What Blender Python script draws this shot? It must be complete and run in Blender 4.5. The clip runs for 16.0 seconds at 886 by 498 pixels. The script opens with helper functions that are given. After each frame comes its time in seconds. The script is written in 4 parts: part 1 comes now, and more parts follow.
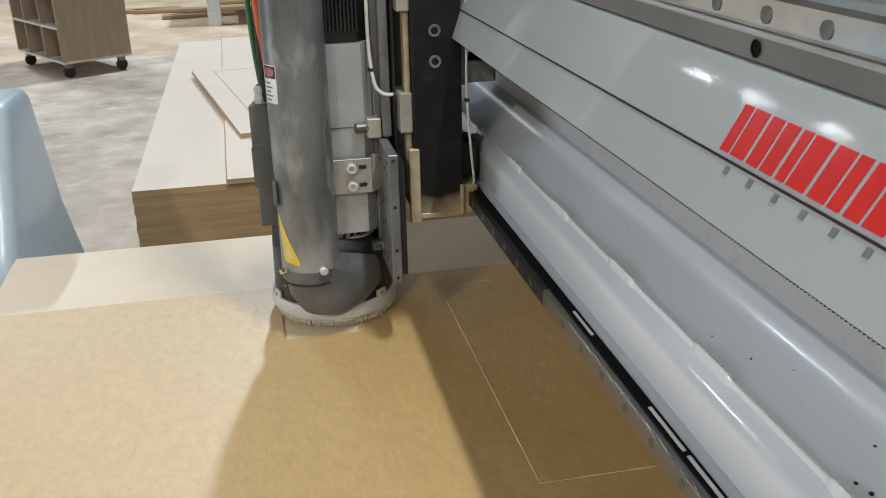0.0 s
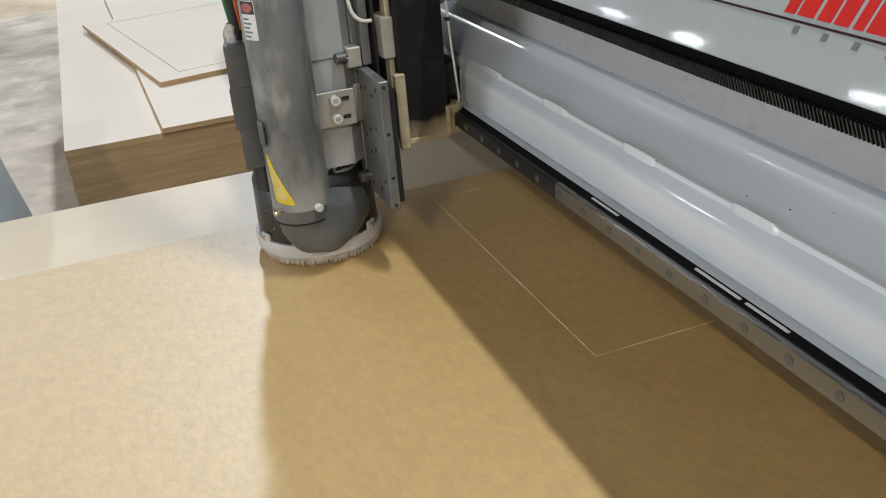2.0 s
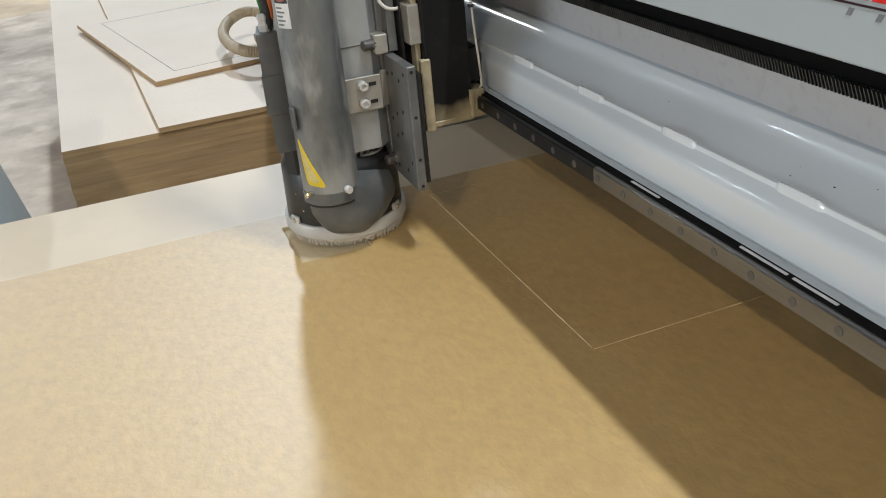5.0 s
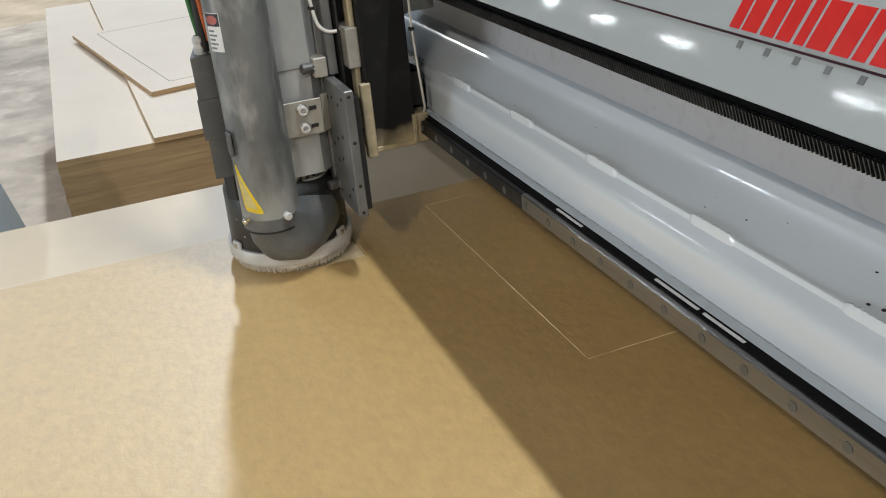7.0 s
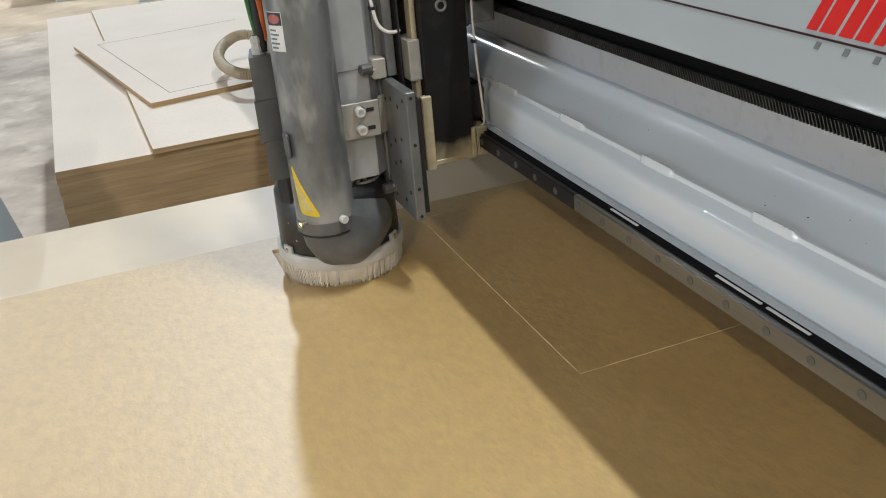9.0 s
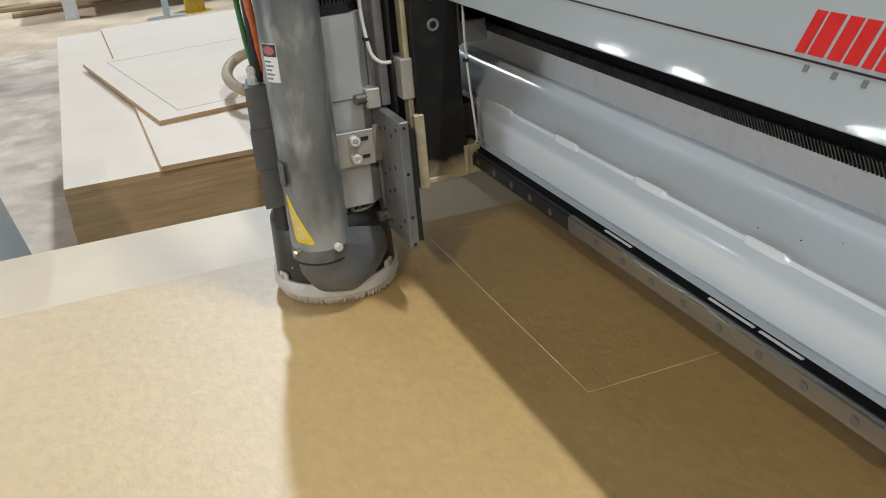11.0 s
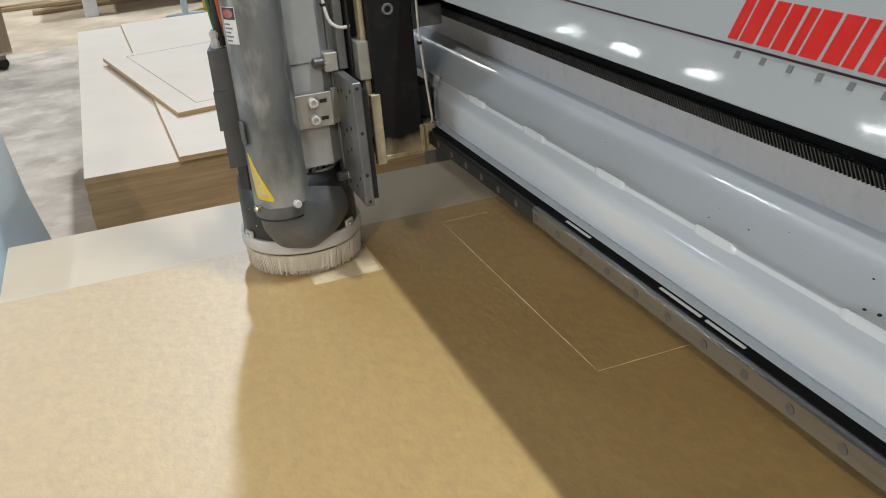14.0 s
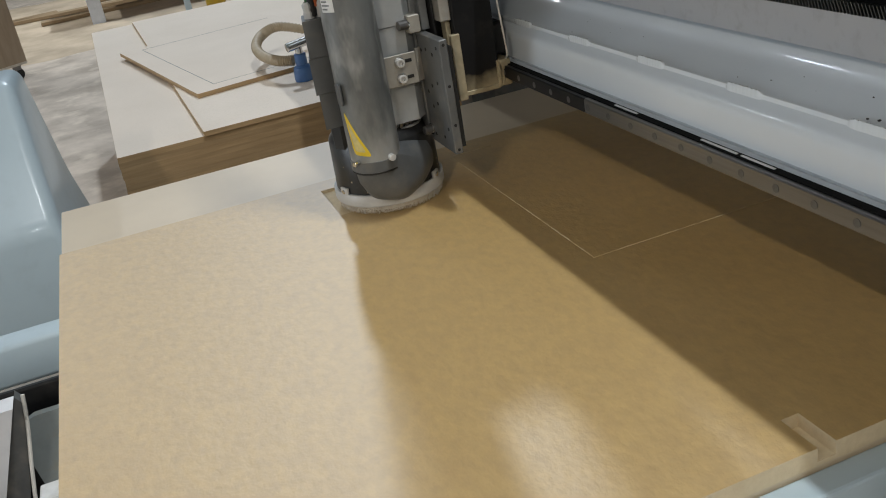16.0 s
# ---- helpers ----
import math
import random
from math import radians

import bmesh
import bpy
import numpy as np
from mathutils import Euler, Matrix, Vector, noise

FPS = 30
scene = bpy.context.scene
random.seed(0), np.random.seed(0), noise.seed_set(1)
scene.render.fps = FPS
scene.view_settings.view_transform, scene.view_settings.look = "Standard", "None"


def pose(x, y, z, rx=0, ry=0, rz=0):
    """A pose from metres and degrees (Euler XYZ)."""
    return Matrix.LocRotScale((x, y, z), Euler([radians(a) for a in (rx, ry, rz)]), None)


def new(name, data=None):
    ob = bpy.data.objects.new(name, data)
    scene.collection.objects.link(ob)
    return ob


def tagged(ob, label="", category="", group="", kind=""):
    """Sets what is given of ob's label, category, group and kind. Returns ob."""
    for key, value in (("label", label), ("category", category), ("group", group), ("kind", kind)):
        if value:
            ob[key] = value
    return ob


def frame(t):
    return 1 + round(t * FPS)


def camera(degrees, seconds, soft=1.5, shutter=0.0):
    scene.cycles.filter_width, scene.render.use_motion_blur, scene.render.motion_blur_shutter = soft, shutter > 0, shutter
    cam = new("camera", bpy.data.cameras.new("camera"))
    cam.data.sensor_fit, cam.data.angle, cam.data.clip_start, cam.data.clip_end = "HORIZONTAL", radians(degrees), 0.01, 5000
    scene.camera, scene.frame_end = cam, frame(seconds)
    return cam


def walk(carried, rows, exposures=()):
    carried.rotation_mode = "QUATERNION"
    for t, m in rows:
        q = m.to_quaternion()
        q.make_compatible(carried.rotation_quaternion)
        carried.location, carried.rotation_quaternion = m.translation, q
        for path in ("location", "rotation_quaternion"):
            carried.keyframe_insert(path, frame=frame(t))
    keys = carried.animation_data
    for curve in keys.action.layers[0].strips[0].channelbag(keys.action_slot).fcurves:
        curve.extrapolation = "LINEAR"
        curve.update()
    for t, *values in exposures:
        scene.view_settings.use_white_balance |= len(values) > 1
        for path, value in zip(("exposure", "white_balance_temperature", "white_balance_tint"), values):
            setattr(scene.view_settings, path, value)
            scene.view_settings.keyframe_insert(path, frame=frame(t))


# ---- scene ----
cam = camera(51.6, 16.0, soft=1.0, shutter=0.2)
PATH = [
    (0.0, pose(0.205, -0.005, 1.558, 67.85, 1.21, -12.05)),
    (0.5, pose(0.101, 0.026, 1.562, 66.12, 2.93, -17.31)),
    (1.0, pose(0.031, 0.020, 1.548, 63.56, 3.65, -19.94)),
    (1.5, pose(-0.000, 0.000, 1.550, 63.31, 4.27, -21.19)),
    (2.0, pose(-0.016, -0.012, 1.550, 63.44, 4.38, -21.51)),
    (2.5, pose(-0.021, -0.013, 1.550, 63.33, 4.61, -21.68)),
    (3.0, pose(-0.020, -0.014, 1.551, 63.13, 4.93, -21.80)),
    (3.5, pose(-0.020, -0.012, 1.552, 62.91, 5.10, -21.79)),
    (4.0, pose(-0.020, -0.014, 1.553, 62.88, 5.22, -21.85)),
    (6.5, pose(-0.018, -0.026, 1.559, 63.64, 4.67, -22.27)),
    (7.0, pose(-0.022, -0.024, 1.556, 63.76, 4.76, -22.28)),
    (7.5, pose(-0.018, -0.024, 1.560, 63.80, 5.13, -22.37)),
    (8.0, pose(-0.016, -0.026, 1.559, 63.98, 5.08, -22.31)),
    (8.5, pose(-0.012, -0.025, 1.560, 64.23, 4.87, -22.10)),
    (9.0, pose(-0.012, -0.029, 1.560, 64.48, 4.48, -22.09)),
    (11.5, pose(-0.013, -0.026, 1.561, 65.64, 4.69, -21.62)),
    (12.0, pose(-0.011, -0.021, 1.559, 65.58, 4.95, -21.59)),
    (12.5, pose(-0.012, -0.020, 1.558, 65.59, 5.01, -21.45)),
    (13.0, pose(-0.015, -0.019, 1.557, 65.48, 5.39, -21.26)),
    (13.5, pose(-0.029, -0.023, 1.551, 65.57, 5.60, -21.20)),
    (14.0, pose(-0.023, -0.059, 1.546, 65.64, 4.63, -20.66)),
    (14.5, pose(-0.009, -0.132, 1.540, 65.88, 4.08, -20.27)),
    (15.0, pose(-0.003, -0.181, 1.529, 65.84, 4.81, -18.42)),
    (15.5, pose(-0.043, -0.220, 1.526, 65.13, 6.79, -19.82)),
    (16.0, pose(-0.097, -0.263, 1.516, 64.70, 8.93, -21.45)),
]
walk(cam, PATH, [(0.0, 0.0), (13.5, 0.0), (14.5, -0.03), (15.2, -0.23), (16.0, -0.46)])

# ---- world and lamps: a shop hall lit by rows of round high-bay lamps ----
world = bpy.data.worlds.new("hall_air")
scene.world = world
world.use_nodes = True
world.node_tree.nodes["Background"].inputs[0].default_value = (0.75, 0.85, 1.0, 1)
world.node_tree.nodes["Background"].inputs[1].default_value = 0.015
scene.view_settings.exposure = 0.0

LAMP_Z = 5.3
WARM, COOL = (0.935, 0.98, 1.0), (0.78, 0.885, 1.0)
# x, y, z, share of the lamp power, colour
# y -5.0, y 12.0 and (0.30, -0.4): unseen fill lamps, added to brighten
LAMPS = [(2.03, 10.2, 8.4, 5.35, COOL), (1.07, -0.2, LAMP_Z, 1.05, WARM), (-3.1, -0.2, LAMP_Z, 0.12, WARM), (-3.1, 6.6, LAMP_Z, 0.4, COOL),
         (-3.5, -4.5, LAMP_Z, 2.3, (1.0, 0.93, 0.82)), (0.30, -0.4, 5.2, 0.05, WARM), (1.07, -5.0, LAMP_Z, 0.6, WARM), (-3.1, 12.0, LAMP_Z, 1.8, WARM),
         (-15.3, 14.7, LAMP_Z, 0.6, WARM), (-15.3, 21.4, LAMP_Z, 0.6, WARM), (-15.3, 25.4, LAMP_Z, 0.6, WARM), (-15.3, 29.2, LAMP_Z, 0.6, WARM)]
LAMP_W = 140.0
for lx, ly, lz, k, tint in LAMPS:
    ld = bpy.data.lights.new("linear_lamp", "AREA")
    ld.shape, ld.size, ld.size_y, ld.energy = "RECTANGLE", 0.10 if lz == LAMP_Z else 0.42, 1.2, LAMP_W * k
    ld.color = tint
    lo = new("linear_lamp_light", ld)
    lo.location = (lx, ly, lz)
# cool fill for the gantry, in an unseen opening added to the west wall
FILL_Y, FILL_W, FILL_H = 3.0, 6.0, 4.6
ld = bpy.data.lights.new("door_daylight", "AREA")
ld.shape, ld.size, ld.size_y, ld.energy = "RECTANGLE", FILL_H, FILL_W, 1150.0
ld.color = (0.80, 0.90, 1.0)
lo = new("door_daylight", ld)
lo.matrix_basis = pose(-20.05, FILL_Y, FILL_H / 2, 0, -90, 0)


# ---- materials ----
def material(name, col, rough=0.5, metal=0.0, col2=None, scale=8.0, detail=6.0, bump=0.0, bscale=60.0, coat=0.0, crough=0.05,
             spots=None, sscale=30.0, samount=0.3, stretch=(1, 1, 1), rvar=0.0, spec=0.5, sheen=0.0, cior=1.5, objvar=0.0):
    """Two scales of colour variation, a fine relief, and varied gloss."""
    m = bpy.data.materials.new(name)
    m.use_nodes = True
    nt = m.node_tree
    b = nt.nodes["Principled BSDF"]
    b.inputs["Roughness"].default_value, b.inputs["Metallic"].default_value = rough, metal
    b.inputs["Specular IOR Level"].default_value = spec
    b.inputs["Coat Weight"].default_value, b.inputs["Coat Roughness"].default_value = coat, crough
    b.inputs["Sheen Weight"].default_value, b.inputs["Sheen Roughness"].default_value = sheen, 0.5
    b.inputs["Coat IOR"].default_value = cior
    tc = nt.nodes.new("ShaderNodeTexCoord")
    mp = nt.nodes.new("ShaderNodeMapping")
    mp.inputs["Scale"].default_value = stretch
    nt.links.new(tc.outputs["Object"], mp.inputs["Vector"])

    def noisy(s, d=detail, r=0.6):
        n = nt.nodes.new("ShaderNodeTexNoise")
        n.inputs["Scale"].default_value, n.inputs["Detail"].default_value, n.inputs["Roughness"].default_value = s, d, r
        nt.links.new(mp.outputs[0], n.inputs["Vector"])
        return n

    c2 = col2 or tuple(x * 0.8 for x in col)
    n1 = noisy(scale)
    ramp = nt.nodes.new("ShaderNodeValToRGB")
    ramp.color_ramp.elements[0].position, ramp.color_ramp.elements[1].position = 0.35, 0.65
    ramp.color_ramp.elements[0].color, ramp.color_ramp.elements[1].color = (*c2, 1), (*col, 1)
    nt.links.new(n1.outputs["Fac"], ramp.inputs[0])
    out = ramp.outputs[0]
    if spots:
        n2 = noisy(sscale, 3.0, 0.55)
        r2 = nt.nodes.new("ShaderNodeValToRGB")
        r2.color_ramp.elements[0].position, r2.color_ramp.elements[1].position = 0.52, 0.72
        r2.color_ramp.elements[0].color, r2.color_ramp.elements[1].color = (0, 0, 0, 1), (samount,) * 3 + (1,)
        nt.links.new(n2.outputs["Fac"], r2.inputs[0])
        mx = nt.nodes.new("ShaderNodeMix")
        mx.data_type = "RGBA"
        nt.links.new(r2.outputs[0], mx.inputs[0])
        nt.links.new(out, mx.inputs[6])
        mx.inputs[7].default_value = (*spots, 1)
        out = mx.outputs[2]
    if objvar:
        oi = nt.nodes.new("ShaderNodeObjectInfo")
        ov = nt.nodes.new("ShaderNodeMapRange")
        ov.inputs["To Min"].default_value, ov.inputs["To Max"].default_value = 1.0 - objvar, 1.0 + objvar * 0.4
        nt.links.new(oi.outputs["Random"], ov.inputs[0])
        hs = nt.nodes.new("ShaderNodeHueSaturation")
        nt.links.new(ov.outputs[0], hs.inputs["Value"])
        nt.links.new(out, hs.inputs["Color"])
        out = hs.outputs[0]
    nt.links.new(out, b.inputs["Base Color"])
    if rvar:
        mr = nt.nodes.new("ShaderNodeMapRange")
        mr.inputs["To Min"].default_value, mr.inputs["To Max"].default_value = max(0.02, rough - rvar), rough + rvar
        nt.links.new(n1.outputs["Fac"], mr.inputs[0])
        nt.links.new(mr.outputs[0], b.inputs["Roughness"])
    if bump:
        n3 = noisy(bscale, 4.0)
        bp = nt.nodes.new("ShaderNodeBump")
        bp.inputs["Strength"].default_value, bp.inputs["Distance"].default_value = bump, 0.002
        nt.links.new(n3.outputs["Fac"], bp.inputs["Height"])
        nt.links.new(bp.outputs[0], b.inputs["Normal"])
        nt.links.new(bp.outputs[0], b.inputs["Coat Normal"])
    return m


M_MDF = material("mdf_face", (0.535, 0.342, 0.096), 0.55, col2=(0.455, 0.283, 0.076), scale=48, bump=0.55, bscale=70, spec=0.5, coat=1.0, crough=0.56, cior=2.55, sheen=0.0,
                 spots=(0.38, 0.220, 0.055), sscale=55, samount=0.40, rvar=0.05, stretch=(1.2, 0.8, 1))
# spoilboard brown made paler, with the lamp's glare put into the colour
M_MDFGLARE = material("mdf_glare_pale", (0.66, 0.525, 0.345), 0.45, col2=(0.61, 0.48, 0.31), scale=6, bump=0.08, bscale=200, coat=1.0, crough=0.55, cior=1.9, sheen=0.2)
M_MDFCUT = material("mdf_fresh_cut", (0.74, 0.62, 0.42), 0.8, col2=(0.66, 0.54, 0.35), scale=60, bump=0.2, bscale=300)
M_MDFEDGE = material("mdf_edge", (0.44, 0.295, 0.15), 0.75, col2=(0.33, 0.215, 0.105), scale=5, bump=0.2, bscale=150, stretch=(1, 1, 14), objvar=0.16)
M_BOARD = material("mdf_board_face", (0.86, 0.755, 0.64), 0.5, col2=(0.82, 0.715, 0.60), scale=3, spots=(0.5, 0.43, 0.32), sscale=140, samount=0.2)
M_CONCRETE = material("concrete_floor", (0.575, 0.49, 0.405), 0.6, col2=(0.335, 0.28, 0.225), scale=2.3, bump=0.15, bscale=20,
                      spots=(0.66, 0.575, 0.47), sscale=5.5, samount=0.7, rvar=0.1)
M_SAWDUST = material("sawdust_floor", (0.58, 0.465, 0.335), 0.8, col2=(0.38, 0.30, 0.21), scale=1.6, bump=0.3, bscale=30, spots=(0.36, 0.28, 0.19), sscale=2.2, samount=0.5)
M_PAINT = material("beam_paint", (0.665, 0.715, 0.76), 0.34, col2=(0.63, 0.68, 0.725), scale=3, bump=0.03, bscale=60, coat=1.0, crough=0.10)
M_BEAD = material("glossy_bead_paint", (0.72, 0.765, 0.80), 0.25, col2=(0.68, 0.725, 0.76), scale=3, coat=1.0, crough=0.06)
# darker copy of the beam paint; the panel's dimmer light is painted in
M_PANEL = material("dimmed_panel_paint", (0.38, 0.412, 0.417), 0.28, col2=(0.365, 0.398, 0.403), scale=3, bump=0.012, bscale=110, coat=1.0, crough=0.05)
M_BAND = material("dull_grey_bar", (0.20, 0.19, 0.175), 0.5, 0.2, col2=(0.165, 0.157, 0.145), scale=7)
M_RECESS = material("recess_paint", (0.56, 0.56, 0.57), 0.42, col2=(0.53, 0.53, 0.54), scale=4, spots=(0.3, 0.29, 0.28), sscale=60, samount=0.25)
M_RED = material("red_vinyl", (0.62, 0.025, 0.02), 0.22, col2=(0.56, 0.02, 0.018), scale=60, coat=0.4)
M_FADEDRED = material("faded_red_ink", (0.42, 0.10, 0.08), 0.4, scale=60)
M_GREYINK = material("grey_vinyl", (0.17, 0.18, 0.18), 0.35, scale=60)
M_GREYPLUG = material("dark_plug", (0.14, 0.14, 0.135), 0.45, 0.5, scale=60)
M_LINE = material("maroon_stripe", (0.035, 0.008, 0.012), 0.3, scale=60, coat=0.3)
M_STEEL = material("ground_steel", (0.22, 0.216, 0.214), 0.34, 0.85, scale=30, stretch=(1, 0.1, 4), rvar=0.1, spots=(0.28, 0.26, 0.22), sscale=9, samount=0.5)
M_CHROME = material("bright_steel", (0.78, 0.78, 0.77), 0.14, 1.0, scale=30, rvar=0.05)
M_RACK = material("rack_steel", (0.115, 0.115, 0.112), 0.45, 0.6, scale=60, spots=(0.05, 0.045, 0.04), sscale=40, samount=0.6)
M_DARKSTEEL = material("blackened_steel", (0.012, 0.012, 0.0125), 0.4, 0.0, scale=20, spots=(0.05, 0.047, 0.042), sscale=30, samount=0.3, spec=0.3)
M_BLACK = material("black_anodised", (0.012, 0.0122, 0.013), 0.40, 0.0, scale=12, spots=(0.06, 0.055, 0.046), sscale=18, samount=0.3, rvar=0.1)
M_RUBBER = material("black_rubber", (0.012, 0.012, 0.012), 0.6, scale=30)
# near-black that stands in for shade in gaps and bores
M_SHADEBLACK = material("shade_black", (0.008, 0.008, 0.008), 0.9, scale=30, spec=0.1)
M_ELBOW = material("dark_grey_plastic", (0.105, 0.11, 0.115), 0.42, col2=(0.075, 0.08, 0.083), scale=14, spots=(0.2, 0.18, 0.15), sscale=25, samount=0.3)
M_SPINDLE = material("grey_cast_aluminium", (0.40, 0.415, 0.42), 0.40, 0.3, scale=10, spots=(0.22, 0.22, 0.21), sscale=16, samount=0.4, rvar=0.08)
M_PLATE = material("grey_tool_plate", (0.175, 0.18, 0.18), 0.40, 0.3, col2=(0.12, 0.123, 0.123), scale=14, spots=(0.34, 0.31, 0.26), sscale=22, samount=0.4, rvar=0.1)
M_BRACKET = material("stainless_bracket", (0.40, 0.38, 0.34), 0.52, 0.35, scale=18, spots=(0.28, 0.25, 0.2), sscale=40, samount=0.4)
M_BRASS = material("dusty_brass", (0.44, 0.38, 0.26), 0.55, 0.25, col2=(0.32, 0.265, 0.165), scale=22, spots=(0.55, 0.46, 0.3), sscale=40, samount=0.5)
M_RING = material("translucent_white_plastic", (0.56, 0.555, 0.54), 0.4, col2=(0.48, 0.47, 0.45), scale=20)
M_BRISTLE = material("bristle_white", (0.80, 0.75, 0.66), 0.7, col2=(0.70, 0.63, 0.53), scale=120, stretch=(1, 1, 0.05))
M_ORANGE = material("orange_cable", (0.60, 0.14, 0.04), 0.45, scale=40)
M_GREEN = material("green_cable", (0.035, 0.14, 0.04), 0.45, scale=40)
M_WHITECABLE = material("white_cable", (0.62, 0.60, 0.56), 0.5, scale=40)
M_YELLOW = material("yellow_label", (0.80, 0.58, 0.03), 0.4, scale=30)
M_WHITE = material("white_label", (0.75, 0.75, 0.74), 0.4, scale=30)
M_LABELBLACK = material("black_label_ink", (0.02, 0.02, 0.02), 0.4, scale=30)
M_COVER = material("pale_blue_paint", (0.46, 0.56, 0.62), 0.35, col2=(0.43, 0.53, 0.59), scale=3, coat=0.2, spots=(0.35, 0.42, 0.46), sscale=20, samount=0.2)
M_ALU = material("table_aluminium", (0.55, 0.57, 0.58), 0.4, 0.6, scale=12, rvar=0.08)
M_SIDERAIL = material("grey_green_paint", (0.30, 0.335, 0.335), 0.45, scale=10, spots=(0.3, 0.27, 0.2), sscale=30, samount=0.4)
M_PLY = material("plywood_cart", (0.36, 0.28, 0.20), 0.6, col2=(0.29, 0.22, 0.15), scale=5, stretch=(4, 4, 0.6))
M_PLYEDGE = material("plywood_edge", (0.62, 0.56, 0.48), 0.6, scale=20)
M_HOSE = material("beige_hose", (0.43, 0.345, 0.235), 0.55, col2=(0.35, 0.28, 0.18), scale=30)
M_BLUE = material("blue_plastic", (0.06, 0.14, 0.32), 0.4, scale=20)
M_WALL = material("hall_wall", (0.34, 0.34, 0.33), 0.7, col2=(0.30, 0.30, 0.29), scale=0.7, bump=0.1, bscale=12)
M_CEIL = material("hall_ceiling", (0.32, 0.32, 0.32), 0.8, scale=0.5)
M_WHITELEG = material("white_leg_paint", (0.66, 0.67, 0.70), 0.4, scale=8)
M_YPOST = material("yellow_post_paint", (0.55, 0.36, 0.02), 0.45, scale=8, spots=(0.2, 0.13, 0.05), sscale=14, samount=0.7)
M_PALLET = material("rough_plank", (0.33, 0.23, 0.13), 0.8, col2=(0.25, 0.17, 0.09), scale=6, stretch=(0.3, 4, 4))


def caked(name, base, dust, z0, z1, rough=0.42, amp=1.6, most=0.92, stretch=(1, 1, 1), **look_of):
    """A dark surface with dust caked ragged over its foot, between the heights z0 and z1."""
    m = material(name, base, rough, stretch=stretch, rvar=0.1, **look_of)
    nt = m.node_tree
    b = nt.nodes["Principled BSDF"]
    old = b.inputs["Base Color"].links[0].from_socket
    tc = nt.nodes.new("ShaderNodeTexCoord")
    sep = nt.nodes.new("ShaderNodeSeparateXYZ")
    nt.links.new(tc.outputs["Object"], sep.inputs[0])
    n = nt.nodes.new("ShaderNodeTexNoise")
    n.inputs["Scale"].default_value, n.inputs["Detail"].default_value = 16.0, 6.0
    mp = nt.nodes.new("ShaderNodeMapping")
    mp.inputs["Scale"].default_value = stretch
    nt.links.new(tc.outputs["Object"], mp.inputs["Vector"])
    nt.links.new(mp.outputs[0], n.inputs["Vector"])
    wob = nt.nodes.new("ShaderNodeMath")
    wob.operation = "MULTIPLY_ADD"
    wob.inputs[1].default_value = (z1 - z0) * amp
    nt.links.new(n.outputs["Fac"], wob.inputs[0])
    nt.links.new(sep.outputs["Z"], wob.inputs[2])
    mr = nt.nodes.new("ShaderNodeMapRange")
    mr.inputs["From Min"].default_value, mr.inputs["From Max"].default_value = z0 + 0.5 * amp * (z1 - z0), z1 + 0.5 * amp * (z1 - z0)
    mr.inputs["To Min"].default_value, mr.inputs["To Max"].default_value = most, 0.0
    nt.links.new(wob.outputs[0], mr.inputs[0])
    mx = nt.nodes.new("ShaderNodeMix")
    mx.data_type = "RGBA"
    nt.links.new(mr.outputs[0], mx.inputs[0])
    nt.links.new(old, mx.inputs[6])
    mx.inputs[7].default_value = (*dust, 1)
    nt.links.new(mx.outputs[2], b.inputs["Base Color"])
    return m


M_COLUMN = caked("dusty_black_column", (0.008, 0.008, 0.0085), (0.36, 0.30, 0.19), 1.066, 1.104, 0.5, 2.6, spec=0.25, spots=(0.06, 0.055, 0.045), sscale=40, samount=0.2)
M_TUBE = caked("dusty_grey_tube", (0.165, 0.172, 0.17), (0.36, 0.36, 0.345), 0.99, 1.12, 0.38, 4.2, 0.62, (1, 1, 0.4), col2=(0.085, 0.09, 0.09), scale=17,
               spots=(0.40, 0.398, 0.38), sscale=24, samount=0.75, bump=0.05, bscale=25, coat=0.2, crough=0.15)
M_LABELWORN = material("worn_yellow_field", (0.66, 0.55, 0.20), 0.5, col2=(0.46, 0.40, 0.18), scale=60)
M_SHROUD = material("dark_shroud_plastic", (0.016, 0.0165, 0.0175), 0.36, col2=(0.011, 0.0115, 0.012), scale=14, spots=(0.12, 0.115, 0.10), sscale=40, samount=0.22, rvar=0.1)


# ---- mesh helpers ----
def mesh_of(bm, name, mat, smooth=False, angle=40):
    bmesh.ops.recalc_face_normals(bm, faces=bm.faces)
    me = bpy.data.meshes.new(name)
    if smooth:
        for f in bm.faces:
            f.smooth = True
        for e in bm.edges:
            if len(e.link_faces) == 2 and e.calc_face_angle(0) > radians(angle):
                e.smooth = False
    bm.to_mesh(me)
    bm.free()
    me.materials.append(mat)
    return me


def part(name, bm, mat, parent=None, label="", smooth=False, angle=40):
    ob = new(name, mesh_of(bm, name, mat, smooth, angle))
    if parent:
        ob.parent = parent
    if label:
        ob["label"] = label
    return ob


def empty(name, at=(0, 0, 0)):
    ob = new(name)
    ob.location = at
    ob.empty_display_size = 0.1
    return ob


def box(x0, x1, y0, y1, z0, z1, bevel=0.0, seg=2, bm=None):
    b = bmesh.new()
    bmesh.ops.create_cube(b, size=1)
    for v in b.verts:
        v.co = Vector(((x0 + x1) / 2 + v.co.x * (x1 - x0), (y0 + y1) / 2 + v.co.y * (y1 - y0), (z0 + z1) / 2 + v.co.z * (z1 - z0)))
    if bevel:
        bmesh.ops.bevel(b, geom=b.edges[:], offset=bevel, segments=seg, affect="EDGES", profile=0.5)
    if bm is None:
        return b
    join(bm, b)
    return bm


